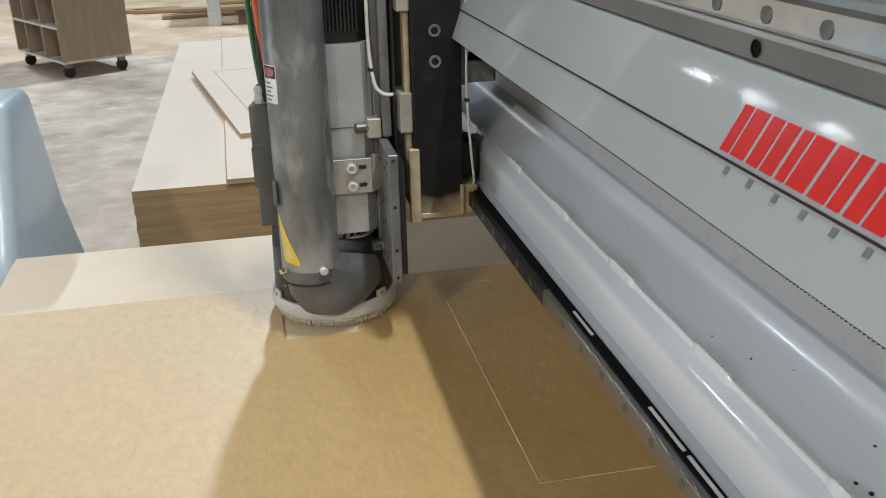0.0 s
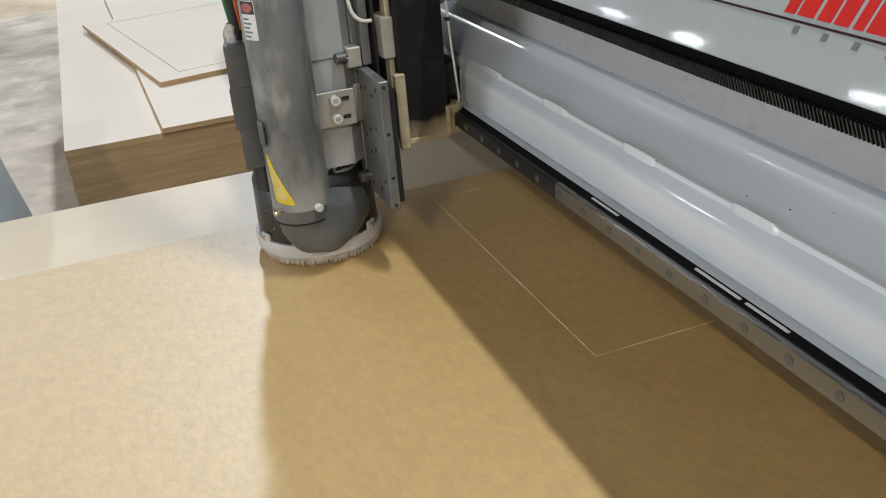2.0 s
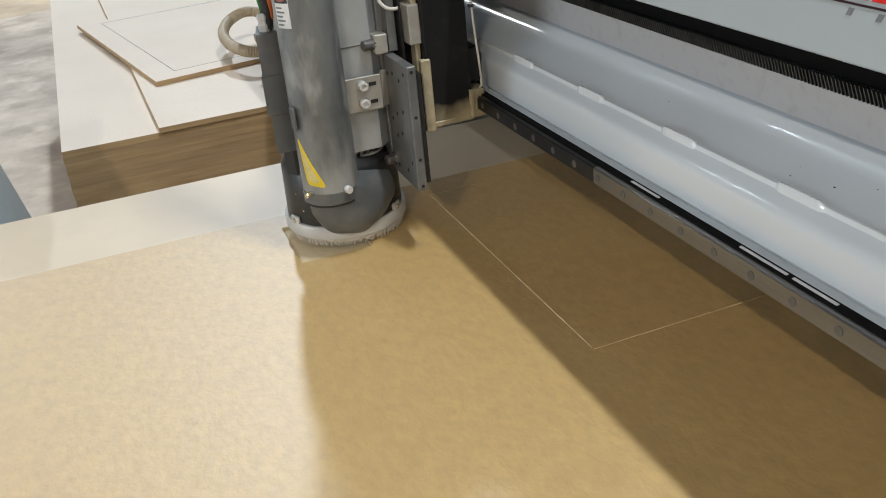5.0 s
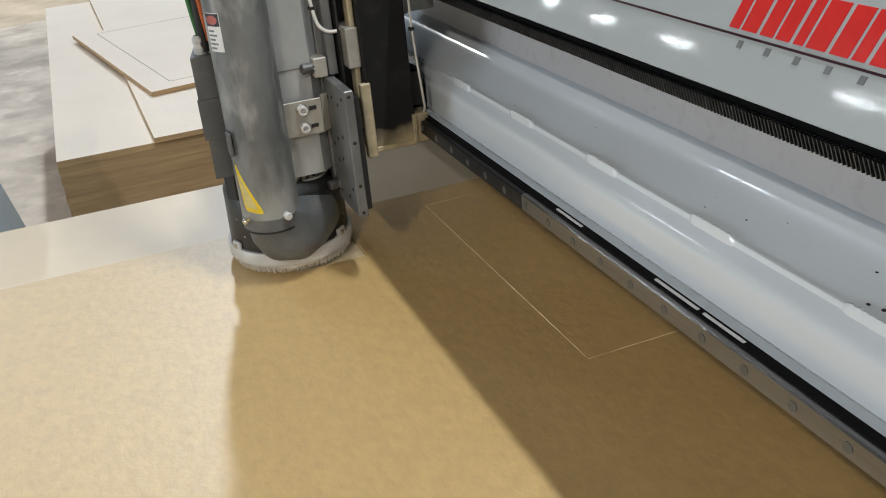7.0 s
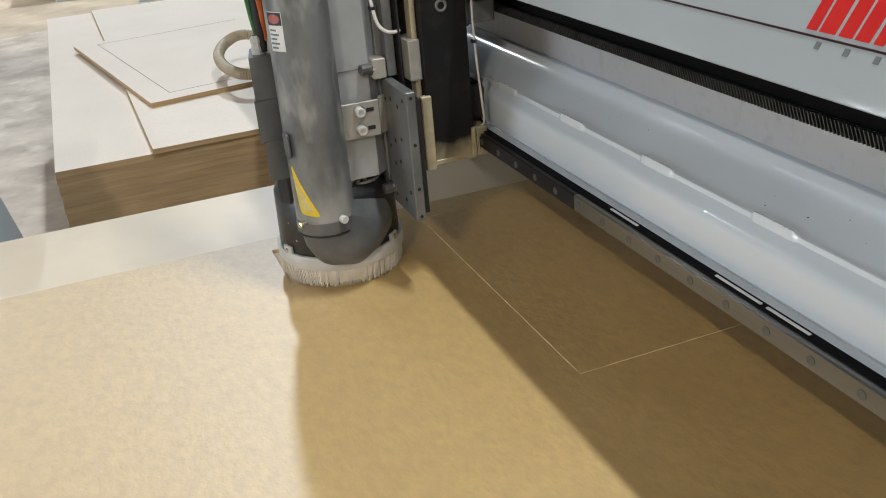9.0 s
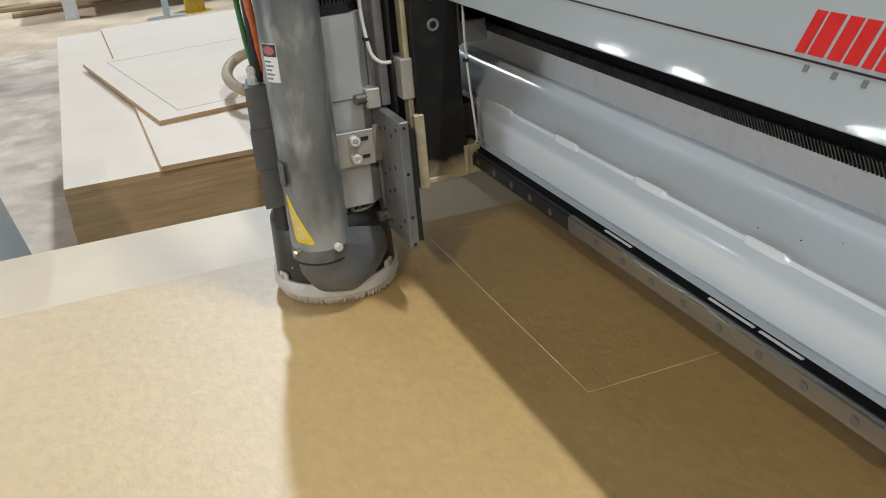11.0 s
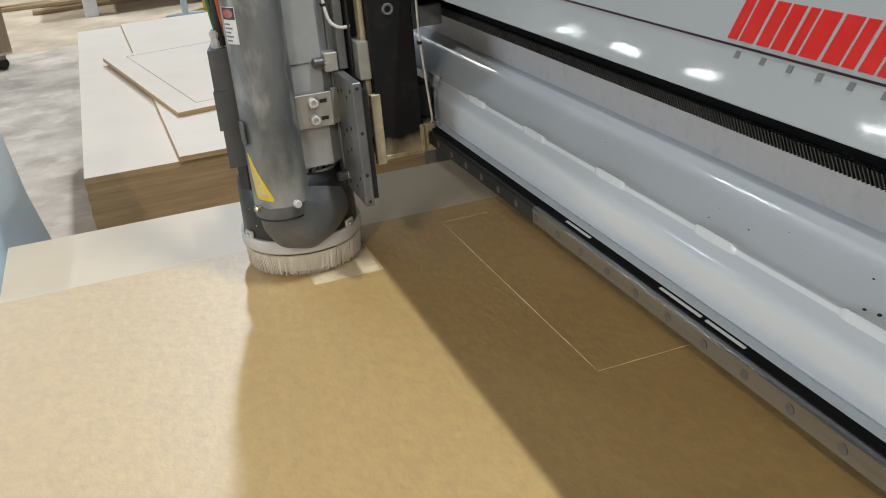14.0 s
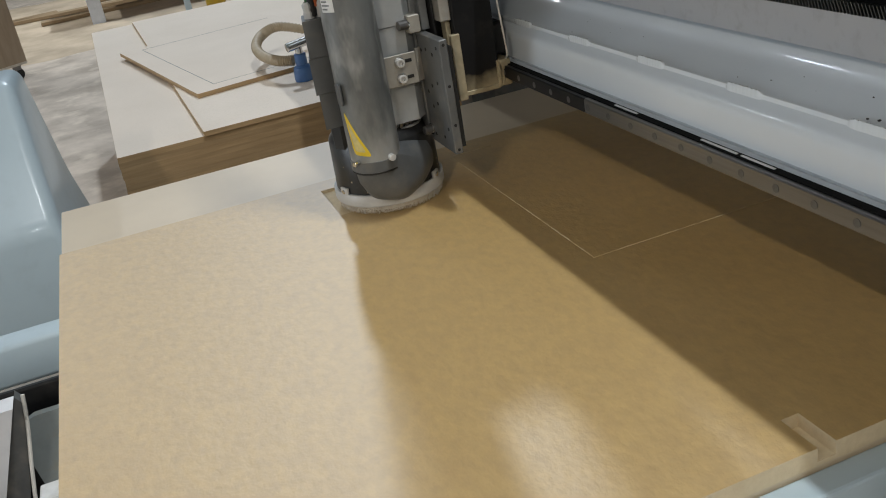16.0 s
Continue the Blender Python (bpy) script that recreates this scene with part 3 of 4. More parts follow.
# ---- the carriage on the gantry and the head on the carriage ----
def carriage():
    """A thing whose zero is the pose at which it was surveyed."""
    c = empty("carriage")
    part("column", box(0.407, 0.482, 1.338, 1.62, 1.060, 1.95, 0.003), M_COLUMN, c, "black anodised column with dust scuffs")
    part("base_lip", box(0.4085, 0.481, 1.3355, 1.3385, 1.062, 1.070, 0.001, 1), M_BRASS, c, "dust-caked lower lip")
    part("edge_strip", box(0.3975, 0.4140, 1.3330, 1.345, 1.056, 1.175, 0.0015, 1), M_BRASS, c, "tan dusty edge strip")
    part("edge_strip", box(0.4765, 0.4835, 1.3335, 1.345, 1.064, 1.112, 0.0015, 1), M_BRASS, c)
    part("wiper", box(0.4845, 0.506, 1.340, 1.385, 1.062, 1.110, 0.003), M_BRASS, c, "brass rail wiper")
    for z in (1.074, 1.096):
        part("screw", cyl((0.4945, 1.3395, z), 0.0045, 0.004, (0, -1, 0), 12), M_BRASS, c)
    part("slide_rail", box(0.3975, 0.4065, 1.352, 1.374, 1.10, 1.42, 0.002), M_BRASS, c, "tan coated vertical slide rail")
    part("slide_rail", box(0.3975, 0.4065, 1.53, 1.552, 1.10, 1.42, 0.002), M_BRASS, c)
    for z in (1.22, 1.40):
        part("slide_block", box(0.388, 0.4075, 1.3455, 1.40, z - 0.022, z + 0.04, 0.002), M_BRACKET, c, "grey steel slide block")
    part("back_plate", box(0.3835, 0.3865, 1.372, 1.56, 1.02, 1.42), M_RUBBER, c)
    for z in (1.305, 1.35, 1.55):
        b = lathe((0.442, 1.3385, z), [(0.0, 0.0), (0.0055, 0.0), (0.0055, 0.0015), (0.0085, 0.0022), (0.0095, 0.001), (0.0095, -0.001)], 18, direction=(0, -1, 0))
        part("bolt_hole", b, M_PLATE, c, smooth=True)
    # black block beside the column, in front of the lower beam
    part("bellows", box(0.4835, 0.514, 1.368, 1.43, 1.112, 1.172, 0.006), M_RUBBER, c, "black block between column and beam")
    part("pinion_bracket", box(0.484, 0.545, 1.375, 1.45, 1.262, 1.297, 0.003), M_PLATE, c, "grey pinion bracket")
    part("side_plate", box(0.4835, 0.497, 1.365, 1.60, 1.262, 1.33, 0.002), M_PLATE, c)
    part("sensor_cable", sweep([(0.487, 1.330, 1.95), (0.486, 1.329, 1.6), (0.487, 1.328, 1.35), (0.4865, 1.327, 1.27), (0.489, 1.326, 1.21), (0.494, 1.327, 1.15), (0.4985, 1.335, 1.118), (0.4985, 1.352, 1.106)], 0.0019, 8), M_WHITECABLE, c, "thin white sensor cable", smooth=True)
    for z in (1.245, 1.52):
        part("cable_tie", box(0.4825, 0.490, 1.3235, 1.3315, z, z + 0.005, 0.001), M_RUBBER, c)
    kids = {}
    for o in c.children:
        kids.setdefault(o.name.split(".")[0], []).append(o)
    for child, owner in (("screw", "wiper"), ("bolt_hole", "column"), ("base_lip", "column"), ("edge_strip", "column"), ("cable_tie", "sensor_cable"), ("slide_block", "slide_rail")):
        for o in kids[child]:
            o.parent = kids[owner][0]
    tagged(c, "black vertical carriage riding on the gantry rails", "machine carriage")
    return c


def cutting_head():
    h = empty("cutting_head")
    # dust tube
    tx, ty, tr = 0.2405, 1.392, 0.0465
    part("dust_tube", lathe((tx, ty, 0), [(tr - 0.003, 0.962), (tr, 0.9615), (tr, 1.20), (tr, 1.50), (tr, 1.95), (tr - 0.003, 1.95)], 48), M_TUBE, h, "grey dust tube with pale scuffs", smooth=True)
    part("tube_seam", lathe((tx, ty, 0), [(tr + 0.0004, 0.9610), (tr + 0.0012, 0.9612), (tr + 0.0012, 0.9638), (tr + 0.0002, 0.9642)], 48), M_RUBBER, h, "dark seam at the tube end", smooth=True)
    part("tube_screw", cyl((0.2555, 1.3475, 0.9875), 0.0066, 0.010, (0.25, -1, 0), 8, 0.001), M_RING, h, "bright hex screw")
    part("tube_screw", cyl((0.202, 1.366, 0.986), 0.0048, 0.014, (-0.9, -0.5, 0), 8, 0.001), M_CHROME, h)
    part("tube_clip", box(0.1905, 0.1965, 1.366, 1.388, 1.092, 1.130, 0.0028, 3), M_ELBOW, h)

    # labels that follow the tube's curve
    def wrap(quad, name, mat, lift, label=""):
        b = bmesh.new()
        n = 8
        (a0, z0), (a1, z1), (a2, z2), (a3, z3) = quad
        out, rim = {}, {}
        for i in range(n + 1):
            for k in range(n + 1):
                u, v = i / n, k / n
                a = (a0 + (a1 - a0) * u) * (1 - v) + (a3 + (a2 - a3) * u) * v
                z = (z0 + (z1 - z0) * u) * (1 - v) + (z3 + (z2 - z3) * u) * v
                for rr, store in ((tr + lift, out), (tr - 0.0005, rim)):
                    store[i, k] = b.verts.new((tx + rr * math.cos(radians(a)), ty + rr * math.sin(radians(a)), z))
        for i in range(n):
            for k in range(n):
                b.faces.new((out[i, k], out[i + 1, k], out[i + 1, k + 1], out[i, k + 1]))
            for q in (0, n):
                b.faces.new((out[i, q], out[i + 1, q], rim[i + 1, q], rim[i, q]))
                b.faces.new((out[q, i], out[q, i + 1], rim[q, i + 1], rim[q, i]))
        return part(name, b, mat, h, label, smooth=True)

    def rounded(tri, cut):
        """A triangle with its corners rounded: each corner a short curve."""
        out = []
        for i, p in enumerate(tri):
            p = Vector(p)
            a, c = p.lerp(Vector(tri[i - 1]), cut), p.lerp(Vector(tri[(i + 1) % 3]), cut)
            for k in range(5):
                t = k / 4
                out.append(a * (1 - t) ** 2 + p * (2 * t * (1 - t)) + c * t * t)
            after = Vector(tri[(i + 1) % 3]).lerp(p, cut)
            out += [c.lerp(after, k / 8) for k in range(1, 8)]
        return out

    def wrap_shape(outline, name, mat, lift, label=""):
        """A flat outline of (degrees, height) laid round the tube."""
        b = bmesh.new()
        mid = sum(outline, Vector((0, 0))) / len(outline)
        n = 6

        def on_tube(p, r):
            return b.verts.new((tx + r * math.cos(radians(p.x)), ty + r * math.sin(radians(p.x)), p.y))

        rings = [[on_tube(mid.lerp(p, (k + 1) / n), tr + lift) for p in outline] for k in range(n)]
        rings.append([on_tube(p, tr - 0.0005) for p in outline])
        hub, m = on_tube(mid, tr + lift), len(outline)
        for i in range(m):
            j = (i + 1) % m
            b.faces.new((hub, rings[0][i], rings[0][j]))
            for r0, r1 in zip(rings, rings[1:]):
                b.faces.new((r0[i], r1[i], r1[j], r0[j]))
        return part(name, b, mat, h, label, smooth=True)

    wrap([(196, 1.253), (229, 1.253), (229, 1.309), (196, 1.309)], "warning_label", M_WHITE, 0.0006, "white warning label")
    wrap([(196.5, 1.290), (228, 1.290), (228, 1.308), (196.5, 1.308)], "label_band", M_LABELBLACK, 0.0010, "black band on the label")
    oval = [Vector((212 + 13 * math.cos(math.pi * k / 10), 1.299 + 0.0065 * math.sin(math.pi * k / 10))) for k in range(20)]
    wrap_shape(oval, "label_mark", M_FADEDRED, 0.0014, "faded red oval")
    for i in range(5):
        wrap([(199, 1.257 + i * 0.0062), (214 + 5 * (i % 2), 1.257 + i * 0.0062), (214 + 5 * (i % 2), 1.2595 + i * 0.0062), (199, 1.2595 + i * 0.0062)], "label_text_bar", M_GREYINK, 0.0010)
    wrap_shape(rounded([(194, 1.084), (206, 1.0005), (250, 0.9960)], 0.17), "hazard_label", M_YELLOW, 0.0006, "yellow outlined triangular hazard label")
    wrap_shape(rounded([(201, 1.064), (211, 1.0075), (238, 1.0045)], 0.17), "hazard_field", M_LABELWORN, 0.0010, "worn grey-yellow field of the label")

    # elbow that leads the tube into the shroud
    b = bmesh.new()
    run = [((0.2425, 1.393, 0.990), (0, 0, -1), 0.0440), ((0.2435, 1.3935, 0.964), (0.05, 0.03, -1), 0.0450), ((0.2490, 1.394, 0.947), (0.35, 0.15, -1), 0.0480),
           ((0.2590, 1.398, 0.9375), (0.6, 0.3, -0.7), 0.0515), ((0.2730, 1.405, 0.9365), (0.75, 0.5, -0.2), 0.0535), ((0.2890, 1.416, 0.940), (0.75, 0.62, 0.10), 0.0535),
           ((0.3030, 1.430, 0.945), (0.75, 0.66, 0.12), 0.0535), ((0.3200, 1.452, 0.948), (0.75, 0.66, 0.12), 0.0520), ((0.3230, 1.456, 0.949), (0.75, 0.66, 0.12), 0.044)]
    rings = []
    for p, d, r in run:
        d = Vector(d).normalized()
        u = Vector((0.70, -0.71, 0))
        w = d.cross(u).normalized()
        rings.append([b.verts.new(Vector(p) + r * (u * math.cos(2 * math.pi * k / 40) + w * math.sin(2 * math.pi * k / 40))) for k in range(40)])
    bmesh.ops.convex_hull(b, input=b.verts[:])
    inner = [v for v in b.verts if not v.link_faces]
    bmesh.ops.delete(b, geom=inner, context="VERTS")
    part("elbow", b, M_ELBOW, h, "dark grey moulded dust elbow", smooth=True)
    # shroud round the cutter
    cx, cy = 0.283, 1.495
    part("shroud", lathe((cx, cy, 0), [(0.05, 0.999), (0.066, 1.001), (0.078, 1.0145), (0.084, 1.0155), (0.0985, 0.998), (0.1005, 0.993), (0.1020, 0.93), (0.1030, 0.890), (0.09, 0.889)], 48), M_SHROUD, h, "black plastic dust shroud", smooth=True)
    for a in (200, 216, 232):
        b = cyl((cx + 0.097 * math.cos(radians(a)), cy + 0.097 * math.sin(radians(a)), 0.918), 0.003, 0.004, (math.cos(radians(a)), math.sin(radians(a)), 0), 10)
        part("shroud_screw", b, M_STEEL, h)
    rnd = random.Random(8)
    fleck = mesh_of(lathe((0, 0, 0), [(0, 0.0005), (0.0009, 0.0004), (0.0013, 0)], 7), "dust_fleck", M_MDFCUT)
    for i in range(16):
        a = radians(rnd.uniform(195, 345))
        o = new("dust_fleck", fleck)
        o.parent = h
        o.location = (cx + 0.1022 * math.cos(a), cy + 0.1022 * math.sin(a), rnd.uniform(0.905, 0.985))
        o.rotation_euler = (radians(90), 0, a + radians(90))
        k = rnd.uniform(0.6, 1.3)
        o.scale = (k, k, 1)
    part("brush_ring", lathe((cx, cy, 0), [(0.096, 0.878), (0.1075, 0.878), (0.1085, 0.880), (0.1085, 0.899), (0.1070, 0.901), (0.1005, 0.901), (0.0995, 0.899), (0.096, 0.898)], 64), M_RING, h, "translucent white plastic brush ring", smooth=True)
    for a in (-47, 200, 262):
        ca, sa = math.cos(radians(a)), math.sin(radians(a))
        tab = box(-0.011, 0.011, -0.003, 0.002, 0.894, 0.913, 0.0015)
        tab.transform(Matrix.Translation((cx + 0.1055 * ca, cy + 0.1055 * sa, 0)) @ Matrix.Rotation(radians(a - 90), 4, "Z"))
        part("ring_tab", tab, M_RING, h)
        part("ring_screw", cyl((cx + 0.104 * ca, cy + 0.104 * sa, 0.905), 0.0045, 0.006, (ca, sa, 0), 12, 0.001), M_CHROME, h)
    # bristles: many thin tapering strands, on their own part that stays down on the sheet
    brush = empty("brush")
    brush.parent = h
    rnd = random.Random(11)
    verts, faces = [], []
    n = 1000
    for i in range(n):
        a = 2 * math.pi * i / n + rnd.uniform(-0.004, 0.004)
        r0 = 0.1030 + rnd.uniform(-0.0012, 0.0022)
        lean = rnd.uniform(-0.010, 0.010) * (1.6 if rnd.random() < 0.2 else 0.7)
        flare = rnd.uniform(-0.008, -0.001)
        zlow = 0.8612 + rnd.uniform(0, 0.004)
        w = 0.0062
        k = len(verts)
        for aa, rr, z in ((a - w, r0, 0.9), (a + w, r0, 0.9), (a + w * 0.8 + lean * 0.5, r0 + flare * 0.6, 0.876), (a - w * 0.8 + lean * 0.5, r0 + flare * 0.6, 0.876),
                          (a + w * 0.35 + lean, r0 + flare, zlow), (a - w * 0.35 + lean, r0 + flare, zlow)):
            verts.append((cx + rr * math.cos(aa), cy + rr * math.sin(aa), z))
        for aa, rr, z in ((a, r0 - 0.0016, 0.9), (a + lean, r0 + flare - 0.0012, zlow)):
            verts.append((cx + rr * math.cos(aa), cy + rr * math.sin(aa), z))
        faces += [(k, k + 1, k + 2, k + 3), (k + 3, k + 2, k + 4, k + 5), (k, k + 3, k + 5, k + 7, k + 6), (k + 1, k + 6, k + 7, k + 4, k + 2)]
    me = bpy.data.meshes.new("bristles")
    me.from_pydata(verts, [], faces)
    me.materials.append(M_BRISTLE)
    br = new("bristles", me)
    br.parent = brush
    tagged(br, "dense ring of off-white bristles", kind="stuff")
    part("bristle_backing", lathe((cx, cy, 0), [(0.0975, 0.900), (0.1014, 0.900), (0.0990, 0.880), (0.0890, 0.8645), (0.086, 0.8645)], 48), M_BRISTLE, brush, smooth=True)

    # spindle motor: eight-sided cast body in three sections
    sx, sy = 0.300, 1.478

    def octo(rx, ry, ch):
        return [(sx - rx + ch, sy - ry), (sx + rx - ch, sy - ry), (sx + rx, sy - ry + ch), (sx + rx, sy + ry - ch), (sx + rx - ch, sy + ry), (sx - rx + ch, sy + ry), (sx - rx, sy + ry - ch), (sx - rx, sy - ry + ch)]

    part("spindle_nose", lathe((cx, cy, 0), [(0.0, 0.90), (0.05, 0.90), (0.058, 1.0), (0.066, 1.02), (0.066, 1.03)], 32), M_STEEL, h, smooth=True)
    part("spindle_flange", lathe((0.298, 1.474, 0), [(0.04, 1.000), (0.0625, 1.000), (0.064, 1.002), (0.064, 1.012), (0.0625, 1.0135), (0.056, 1.0135), (0.056, 1.0225), (0.04, 1.0225)], 40), M_SPINDLE, h, "grey spindle flange", smooth=True)
    # thin added band carries the darker colour of the tube's lower end
    part("tube_collar", lathe((tx, ty, 0), [(tr + 0.0002, 0.9645), (tr + 0.0007, 0.9650), (tr + 0.0007, 0.9840), (tr + 0.0001, 0.9847)], 48), M_ELBOW, h, "darker discoloured end of the tube", smooth=True)
    part("spindle_body", prism(octo(0.066, 0.076, 0.027), 1.024, 1.1985, "z"), M_SPINDLE, h, "grey cast spindle body")
    part("spindle_upper", prism(octo(0.068, 0.078, 0.028), 1.200, 1.328, "z"), M_SPINDLE, h)
    part("motor_housing", prism(octo(0.058, 0.068, 0.022), 1.3285, 1.425, "z"), M_BLACK, h, "black finned motor housing")
    for i in range(13):
        x = sx - 0.034 + i * 0.0057
        part("cooling_fin", box(x, x + 0.0026, sy - 0.080, sy - 0.067, 1.345, 1.422), M_BLACK, h)
    for (x, z) in ((0.347, 1.207), (0.277, 1.207)):
        part("body_screw", cyl((x, sy - 0.078, z), 0.004, 0.004, (0, -1, 0), 12), M_CHROME, h)
    # flange teeth under the body
    for i in range(14):
        a = radians(195 + i * 11.5)
        b = box(-0.0032, 0.0032, -0.004, 0.003, 1.0137, 1.0236)
        b.transform(Matrix.Translation((0.298 + 0.060 * math.cos(a), 1.474 + 0.060 * math.sin(a), 0)) @ Matrix.Rotation(a + math.pi / 2, 4, "Z"))
        part("flange_tooth", b, M_STEEL, h)
    # bracket between tube and body with two socket bolts
    part("tube_bracket", box(0.282, 0.347, 1.3905, 1.394, 1.094, 1.151, 0.001, 1), M_BRACKET, h, "stainless steel clamp bracket")
    part("tube_bracket", prism([(0.3473, 1.3905), (0.3655, 1.400), (0.3640, 1.4035), (0.3473, 1.3945)], 1.096, 1.155, "z"), M_BRACKET, h)
    for z in (1.1085, 1.1375):
        part("washer", cyl((0.3145, 1.3903, z), 0.0095, 0.002, (0, -1, 0), 20), M_CHROME, h)
        part("socket_bolt", lathe((0.3145, 1.388, z), [(0.0078, 0), (0.0078, 0.008), (0.0068, 0.009), (0.0042, 0.009), (0.0040, 0.004), (0, 0.004)], 20, direction=(0, -1, 0)), M_RING, h, smooth=True)
        part("slot", box(0.326, 0.338, 1.3893, 1.3903, z - 0.003, z + 0.003), M_RUBBER, h)
    # drilled tool plate and the long slide plate behind it
    part("tool_plate", box(0.359, 0.374, 1.292, 1.405, 0.977, 1.181, 0.0015, 1), M_PLATE, h, "grey drilled tool plate")
    part("plate_backing", box(0.3752, 0.3842, 1.302, 1.43, 0.985, 1.165), M_RUBBER, h)
    pin = mesh_of(cyl((0, 0, 0), 0.0032, 0.0008, (-1, 0, 0), 12), "plate_hole", M_RUBBER)
    for yy, zz in ((1.31, 1.165), (1.335, 1.15), (1.365, 1.155), (1.39, 1.15), (1.33, 1.10), (1.36, 1.09), (1.345, 1.06), (1.37, 1.05), (1.31, 1.02), (1.385, 1.075), (1.335, 1.0), (1.38, 0.995)):
        o = new("plate_hole", pin)
        o.parent = h
        o.location = (0.3592, yy, zz)
    edge = mesh_of(cyl((0, 0, 0), 0.0028, 0.0008, (0, -1, 0), 12), "edge_hole", M_RUBBER)
    for zz in (1.172, 1.10, 1.03, 0.985):
        o = new("edge_hole", edge)
        o.parent = h
        o.location = (0.3665, 1.2922, zz)
    part("slide_plate", box(0.356, 0.380, 1.408, 1.545, 1.0, 1.425, 0.002), M_PLATE, h, "long grey slide plate")
    for yy, zz in ((1.43, 1.22), (1.425, 1.26), (1.43, 1.33), (1.425, 1.36), (1.43, 1.42), (1.44, 1.28)):
        o = new("plate_hole", pin)
        o.parent = h
        o.location = (0.3562, yy, zz)
    part("slide_lip", box(0.366, 0.3805, 1.386, 1.4075, 1.184, 1.425, 0.001, 1), M_PLATE, h)
    # stop block with a socket bolt
    part("stop_block", box(0.342, 0.364, 1.385, 1.413, 1.183, 1.214, 0.0015, 1), M_BRACKET, h, "dusty steel stop block")
    part("socket_bolt", cyl((0.342, 1.395, 1.199), 0.0085, 0.018, (-1, -0.15, 0), 20, 0.0012), M_STEEL, h)
    part("washer", cyl((0.3435, 1.395, 1.199), 0.0105, 0.003, (-1, -0.15, 0), 20), M_CHROME, h)
    part("socket_bolt", cyl((0.358, 1.398, 1.001), 0.0085, 0.017, (-1, -0.15, 0), 20, 0.0012), M_STEEL, h)
    part("washer", cyl((0.3590, 1.398, 1.001), 0.0105, 0.003, (-1, -0.15, 0), 20), M_CHROME, h)
    # white signal wire across the slide plate
    part("signal_wire", sweep([(0.352, 1.402, 1.40), (0.352, 1.400, 1.33), (0.354, 1.392, 1.29), (0.358, 1.385, 1.265), (0.368, 1.378, 1.254), (0.381, 1.376, 1.252), (0.388, 1.376, 1.2545)], 0.0028, 8), M_WHITECABLE, h, "white signal wire", smooth=True)
    part("cable_tie", box(0.349, 0.357, 1.388, 1.399, 1.286, 1.291, 0.001), M_RUBBER, h)
    # connector box with cable gland, orange and green cables
    part("connector_box", prism([(0.166, 1.425), (0.209, 1.425), (0.219, 1.490), (0.180, 1.490)], 1.172, 1.237, "z"), M_ELBOW, h, "dark grey connector box")
    part("connector_box", prism([(0.164, 1.427), (0.207, 1.427), (0.217, 1.488), (0.179, 1.488)], 1.106, 1.171, "z"), M_ELBOW, h)
    part("connector_box", prism([(0.169, 1.429), (0.207, 1.429), (0.217, 1.486), (0.182, 1.486)], 1.040, 1.105, "z"), M_ELBOW, h)
    part("neck", prism([(0.184, 1.458), (0.196, 1.440), (0.212, 1.436), (0.238, 1.480), (0.200, 1.505), (0.188, 1.485)], 0.992, 1.0395, "z"), M_RUBBER, h, "black rubber neck")
    for gx in (0.186, 0.204):
        part("cable_gland", lathe((gx, 1.448, 1.237), [(0.0098, 0), (0.0098, 0.010), (0.0086, 0.012), (0.0086, 0.017), (0.0096, 0.018), (0.0096, 0.024), (0.006, 0.028)], 8), M_RING, h, "pale plastic cable gland")
    part("cable", sweep([(0.1980, 1.4450, 1.2560), (0.1970, 1.4430, 1.3100), (0.1920, 1.4400, 1.4000), (0.1880, 1.4380, 1.5200), (0.1960, 1.4400, 1.7000), (0.2060, 1.4400, 1.9500)], 0.0064, 12), M_ORANGE, h, "thick orange motor cable", smooth=True)
    part("cable", sweep([(0.1900, 1.4540, 1.2560), (0.1860, 1.4560, 1.2860), (0.1820, 1.4580, 1.3400), (0.1800, 1.4600, 1.4000), (0.1820, 1.4600, 1.5200), (0.1860, 1.4600, 1.7000), (0.1960, 1.4600, 1.9500)], 0.0042, 10), M_GREEN, h, "green earth cable", smooth=True)
    part("cable", sweep([(0.194, 1.446, 1.24), (0.193, 1.446, 1.4), (0.192, 1.45, 1.6), (0.20, 1.45, 1.95)], 0.008, 10), M_RUBBER, h, "black cable", smooth=True)
    # small pieces belong to the part that they sit on
    kids = {}
    for o in h.children:
        kids.setdefault(o.name.split(".")[0], []).append(o)
    for child, owner in (("label_band", "warning_label"), ("label_mark", "warning_label"), ("label_text_bar", "warning_label"), ("hazard_field", "hazard_label"),
                         ("cooling_fin", "motor_housing"), ("flange_tooth", "spindle_flange"), ("tube_collar", "dust_tube"), ("tube_seam", "dust_tube"), ("shroud_screw", "shroud"), ("dust_fleck", "shroud"),
                         ("ring_tab", "brush_ring"), ("ring_screw", "brush_ring"), ("slot", "tube_bracket"), ("body_screw", "spindle_upper"), ("edge_hole", "tool_plate"),
                         ("tube_screw", "dust_tube"), ("tube_clip", "dust_tube"), ("cable_gland", "connector_box")):
        for o in kids[child]:
            o.parent = kids[owner][0]
    for o in kids["plate_hole"]:
        o.parent = kids["tool_plate" if o.location.x > 0.358 else "slide_plate"][0]
    tagged(h, "dusty grey router spindle with dust tube, shroud and brush", "cutting head")
    return h, brush


